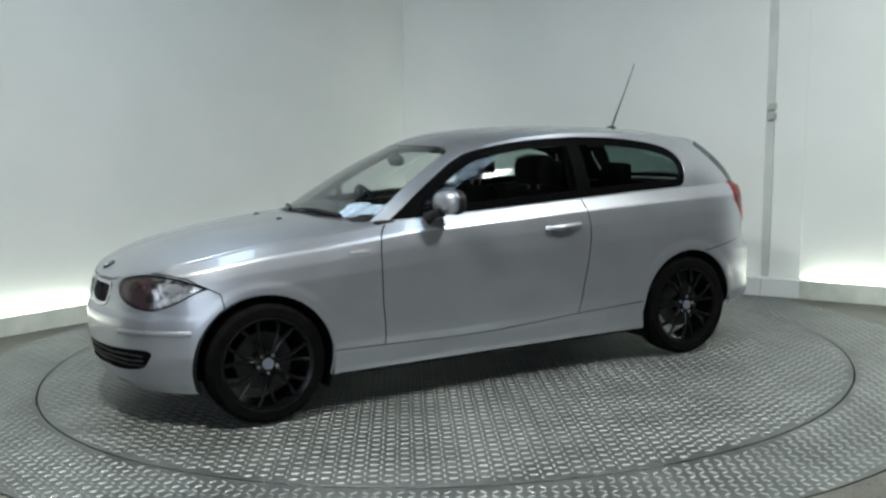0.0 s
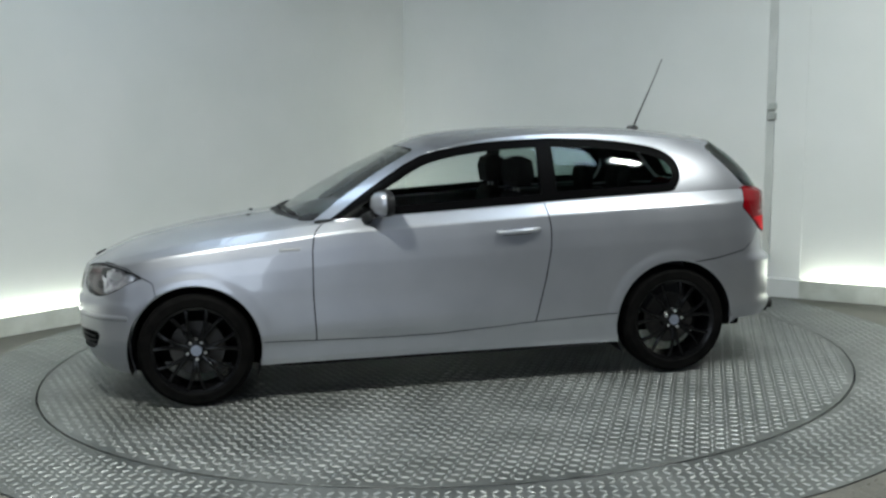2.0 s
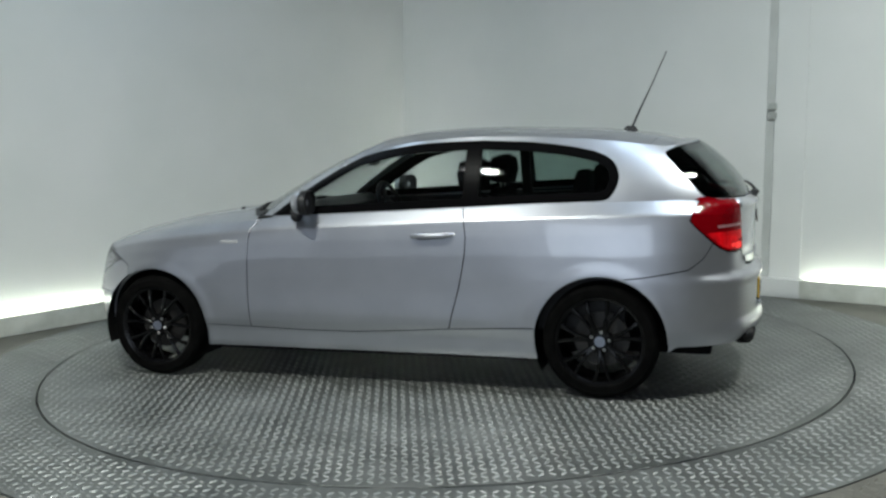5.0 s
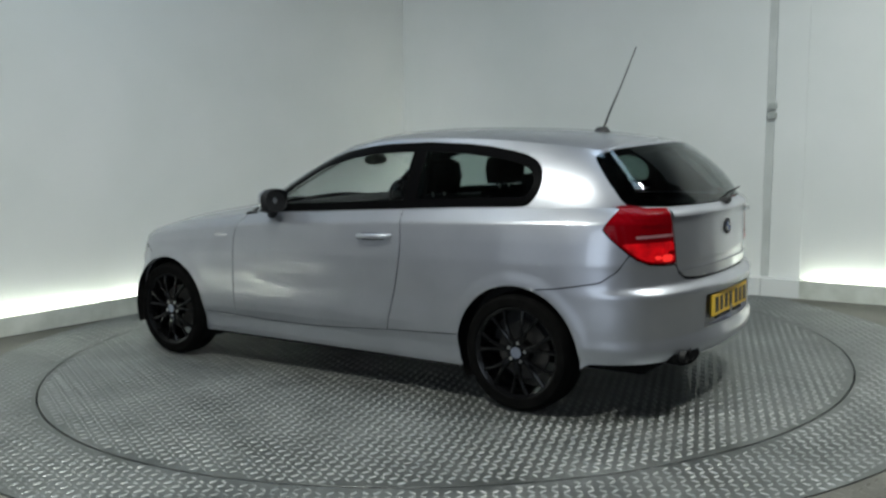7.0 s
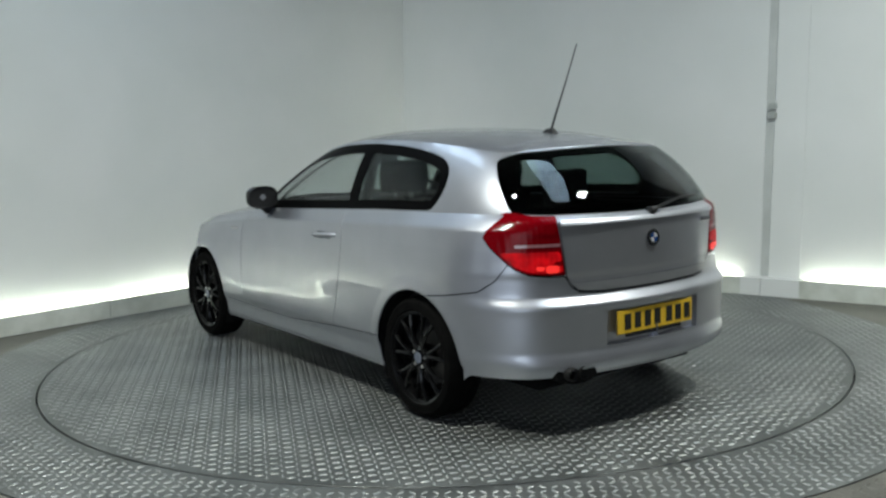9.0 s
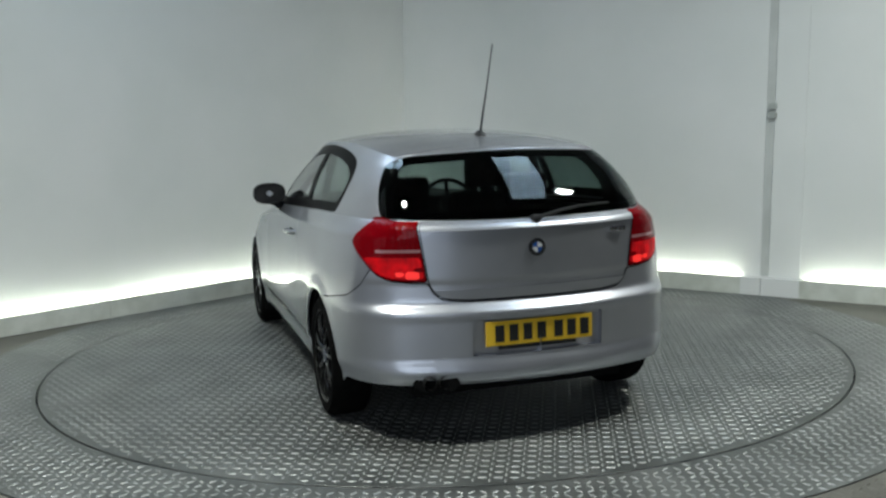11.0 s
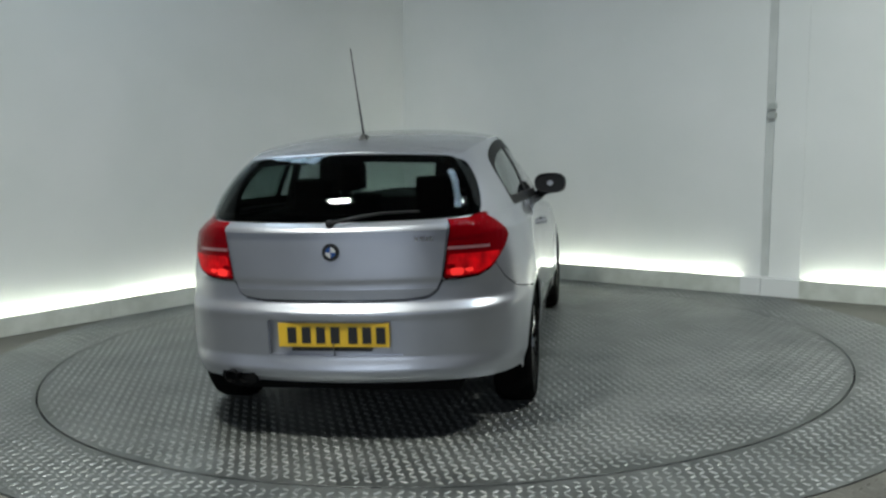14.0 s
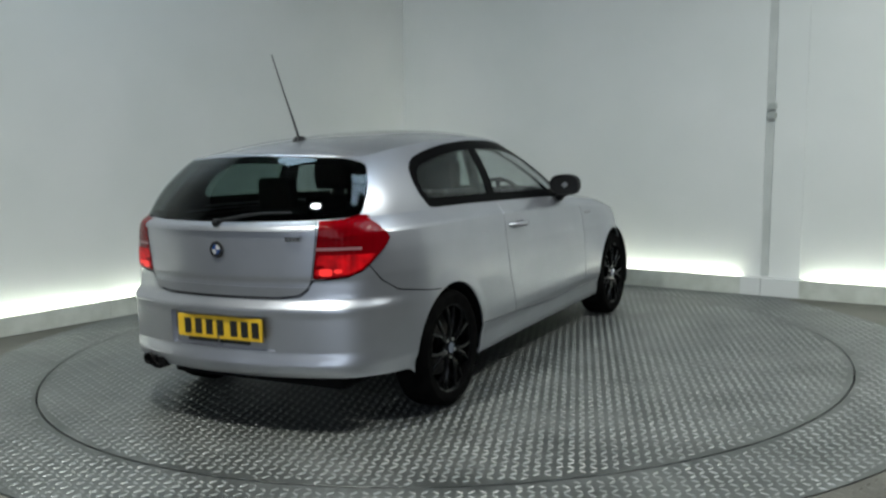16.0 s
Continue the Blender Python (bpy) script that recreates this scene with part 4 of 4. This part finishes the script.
for y in (.196, .128, .060, -.008, -.092, -.157, -.222):
    bm = bmesh.new()
    box(bm, PX - .0025, y - .0215, .470, PX + .0005, y + .0215, .546, .001)
    part("plate_bar", bm, INK, plate)
for k in range(4):
    bm = bmesh.new()
    box(bm, -2.090, -.392 - .022 * k - .008, .930, -2.076, -.392 - .022 * k + .008, .952, .002)
    for v in bm.verts:
        v.co.x += .012 + .05 * (abs(v.co.y) - .39)
    part("model_bar", bm, CHROME, gate)

bm = bmesh.new()
box(bm, -1.455, -.024, 1.372, -1.335, .024, 1.412, .008)
for v in bm.verts:
    k = (v.co.z - 1.372) / .04
    v.co.y *= 1 - .55 * k
    v.co.x += (-1.412 - v.co.x) * .62 * k
foot_ob = part("aerial", bm, BLACK, car, "black roof aerial with thin rod", True)
bm = bmesh.new()
tube(bm, [(-1.412, 0, 1.405), (-1.45, 0, 1.49), (-1.525, 0, 1.645), (-1.608, 0, 1.830)], [.0065, .0055, .0035, .0028], 8)
part("aerial_rod", bm, BLACK, foot_ob, smooth=True)

bm = bmesh.new()
tube(bm, [(-2.078, .0, 1.010), (-2.105, 0, 1.016), (-2.112, -.02, 1.020)], [.020, .019, .012], 12)
hub_ = part("rear_wiper", bm, BLACK, gate, "black rear wiper", True)
bm = bmesh.new()
tube(bm, [(-2.108, -.01, 1.020), (-2.085, -.14, 1.045), (-2.062, -.24, 1.058), (-2.035, -.40, 1.062)], [.009, .008, .006, .005], 8)
part("wiper_arm", bm, BLACK, gate, smooth=True)
for y0, y1 in ((.48, -.05), (-.10, -.55)):
    bm = bmesh.new()
    pts = []
    for k in range(8):
        y = y0 + (y1 - y0) * k / 7
        pts.append((float(np.interp(abs(y), foot_y, foot_x)) + .012 - .03 * math.sin(k / 7 * math.pi), y, .985 + .016 * math.sin(k / 7 * math.pi) - .02 * abs(y)))
    tube(bm, pts, [.012, .011, .010, .009, .008, .007, .006, .005], 8)
    part("windscreen_wiper", bm, BLACK, car, "black windscreen wiper", True)
for y in (.22, -.22):
    bm = bmesh.new()
    box(bm, 1.03, y - .014, float(bonnet_z(1.04)) - .012, 1.055, y + .014, float(bonnet_z(1.04)) + .004, .004)
    part("washer_jet", bm, BLACK, bon)


# ---------------------------------------------------------------- cabin
def slab(bm, pts, half, grow=.02):
    """A padded cushion: a side outline of (x, z) swept across, with softened edges."""
    rows = []
    for y, k in ((-half, .72), (-half * .93, .93), (-half * .6, 1.0), (0, .97), (half * .6, 1.0), (half * .93, .93), (half, .72)):
        c = np.mean(np.array(pts), axis=0)
        rows.append([bm.verts.new((c[0] + (x - c[0]) * k, y, c[1] + (z - c[1]) * (k * .5 + .5))) for x, z in pts])
    n = len(pts)
    for a, b in zip(rows, rows[1:]):
        for i in range(n):
            bm.faces.new((a[i], a[(i + 1) % n], b[(i + 1) % n], b[i]))
    bm.faces.new(rows[0])
    bm.faces.new(rows[-1][::-1])


def seat(x, y):
    s = empty_part("front_seat", car, "dark cloth front seat")
    s.location = (x, y, 0)
    bm = bmesh.new()
    slab(bm, [(.30, .36), (.32, .46), (.26, .51), (.0, .49), (-.2, .47), (-.22, .36)], .25)
    part("seat_cushion", bm, CLOTH, s, smooth=True)
    bm = bmesh.new()
    slab(bm, [(-.13, .44), (-.19, .75), (-.27, 1.02), (-.30, 1.05), (-.36, 1.03), (-.34, .85), (-.28, .44)], .245)
    part("backrest", bm, CLOTH, s, smooth=True)
    bm = bmesh.new()
    slab(bm, [(-.26, 1.075), (-.245, 1.17), (-.265, 1.235), (-.33, 1.255), (-.385, 1.23), (-.40, 1.15), (-.375, 1.07)], .135)
    part("headrest", bm, CLOTH, s, smooth=True)
    for yy in (-.055, .055):
        bm = bmesh.new()
        tube(bm, [(-.315, yy, 1.0), (-.31, yy, 1.10)], .007, 8)
        part("headrest_post", bm, STEEL, s, smooth=True)


for y in (.36, -.36):
    seat(-.225, y)
bm = bmesh.new()
slab(bm, [(-.62, .34), (-.60, .50), (-.68, .54), (-1.06, .50), (-1.08, .34)], .60)
bench = part("rear_bench", bm, CLOTH, car, "dark cloth rear bench", True)
bm = bmesh.new()
slab(bm, [(-1.02, .48), (-1.10, .78), (-1.18, .98), (-1.25, .98), (-1.22, .75), (-1.16, .48)], .60)
part("backrest", bm, CLOTH, bench, smooth=True)
for y in (.34, -.34):
    bm = bmesh.new()
    slab(bm, [(-1.14, 1.0), (-1.13, 1.10), (-1.155, 1.175), (-1.19, 1.18), (-1.225, 1.165), (-1.22, 1.0)], .115)
    for v in bm.verts:
        v.co.y += y
    part("headrest", bm, CLOTH, bench, smooth=True)
bm = bmesh.new()
box(bm, -1.95, -.56, .93, -1.26, .56, .955, .01)
part("parcel_shelf", bm, CLOTH, car)
bm = bmesh.new()
slab(bm, [(.86, .70), (.84, .93), (.70, .985), (.50, 1.00), (.36, .965), (.33, .88), (.38, .70)], .64)
dash = part("dashboard", bm, BLACK, car, "black dashboard", True)
bm = bmesh.new()
lathe(bm, [(.185 + .014 * math.cos(a), .014 * math.sin(a)) for a in np.linspace(0, 2 * math.pi, 13)], 40, "z")
for a in (0, math.pi, -math.pi / 2):
    tube(bm, [(0, 0, -.02), (.10 * math.cos(a), .10 * math.sin(a), -.015), (.18 * math.cos(a), .18 * math.sin(a), 0)], .016, 8)
lathe(bm, [(.065, -.03), (.065, .0), (.05, .012), (.0005, .014)], 24, "z")
bmesh.ops.transform(bm, matrix=pose(.24, -.37, .905, 0, -68, 0), verts=bm.verts[:])
part("steering_wheel", bm, BLACK, car, "black steering wheel", True)
bm = bmesh.new()
bmesh.ops.create_uvsphere(bm, u_segments=20, v_segments=12, radius=1)
for v in bm.verts:
    v.co = (.22 + v.co.x * .022, v.co.y * .115, 1.245 + (abs(v.co.z)**.8) * (1 if v.co.z > 0 else -1) * .036)
tube(bm, [(.21, 0, 1.25), (.20, 0, 1.305)], .012, 8)
part("rear_view_mirror", bm, BLACK, car, "black rear-view mirror", True)
for side, leaf in zip((1, -1), doors):
    bm = bmesh.new()
    box(bm, -.60, .70 * side - .035, .33, .68, .70 * side + .035, .955, .02)
    for v in bm.verts:
        v.co.z += .025 * (.68 - v.co.x) * (1 if v.co.z > .6 else 0)
    part("door_card", bm, BLACK, leaf)
    bm = bmesh.new()
    box(bm, -1.45, .69 * side - .03, .33, -.62, .69 * side + .03, .985, .02)
    part("side_trim", bm, BLACK, car)
    bm = bmesh.new()
    box(bm, -.665, .655 * side - .02, .95, -.595, .655 * side + .02, 1.33, .015)
    for v in bm.verts:
        v.co.y -= side * .26 * (v.co.z - 1.0) - side * .03
    part("belt_post", bm, BLACK, car)


def motions():
    rows_car, rows_disc = [], []
    for i in range(33):
        t = i * .5
        a = 210.3187 - 9.0909 * t - .014582 * t * (t - 16)
        c, s = math.cos(radians(a)), math.sin(radians(a))
        rows_car.append((t, pose(c * .1622 - s * .1731, s * .1622 + c * .1731, .002, 0, 0, a)))
        rows_disc.append((t, pose(0, 0, 0, 0, 0, a)))
    walk(car, rows_car)
    walk(turntable, rows_disc)


motions()
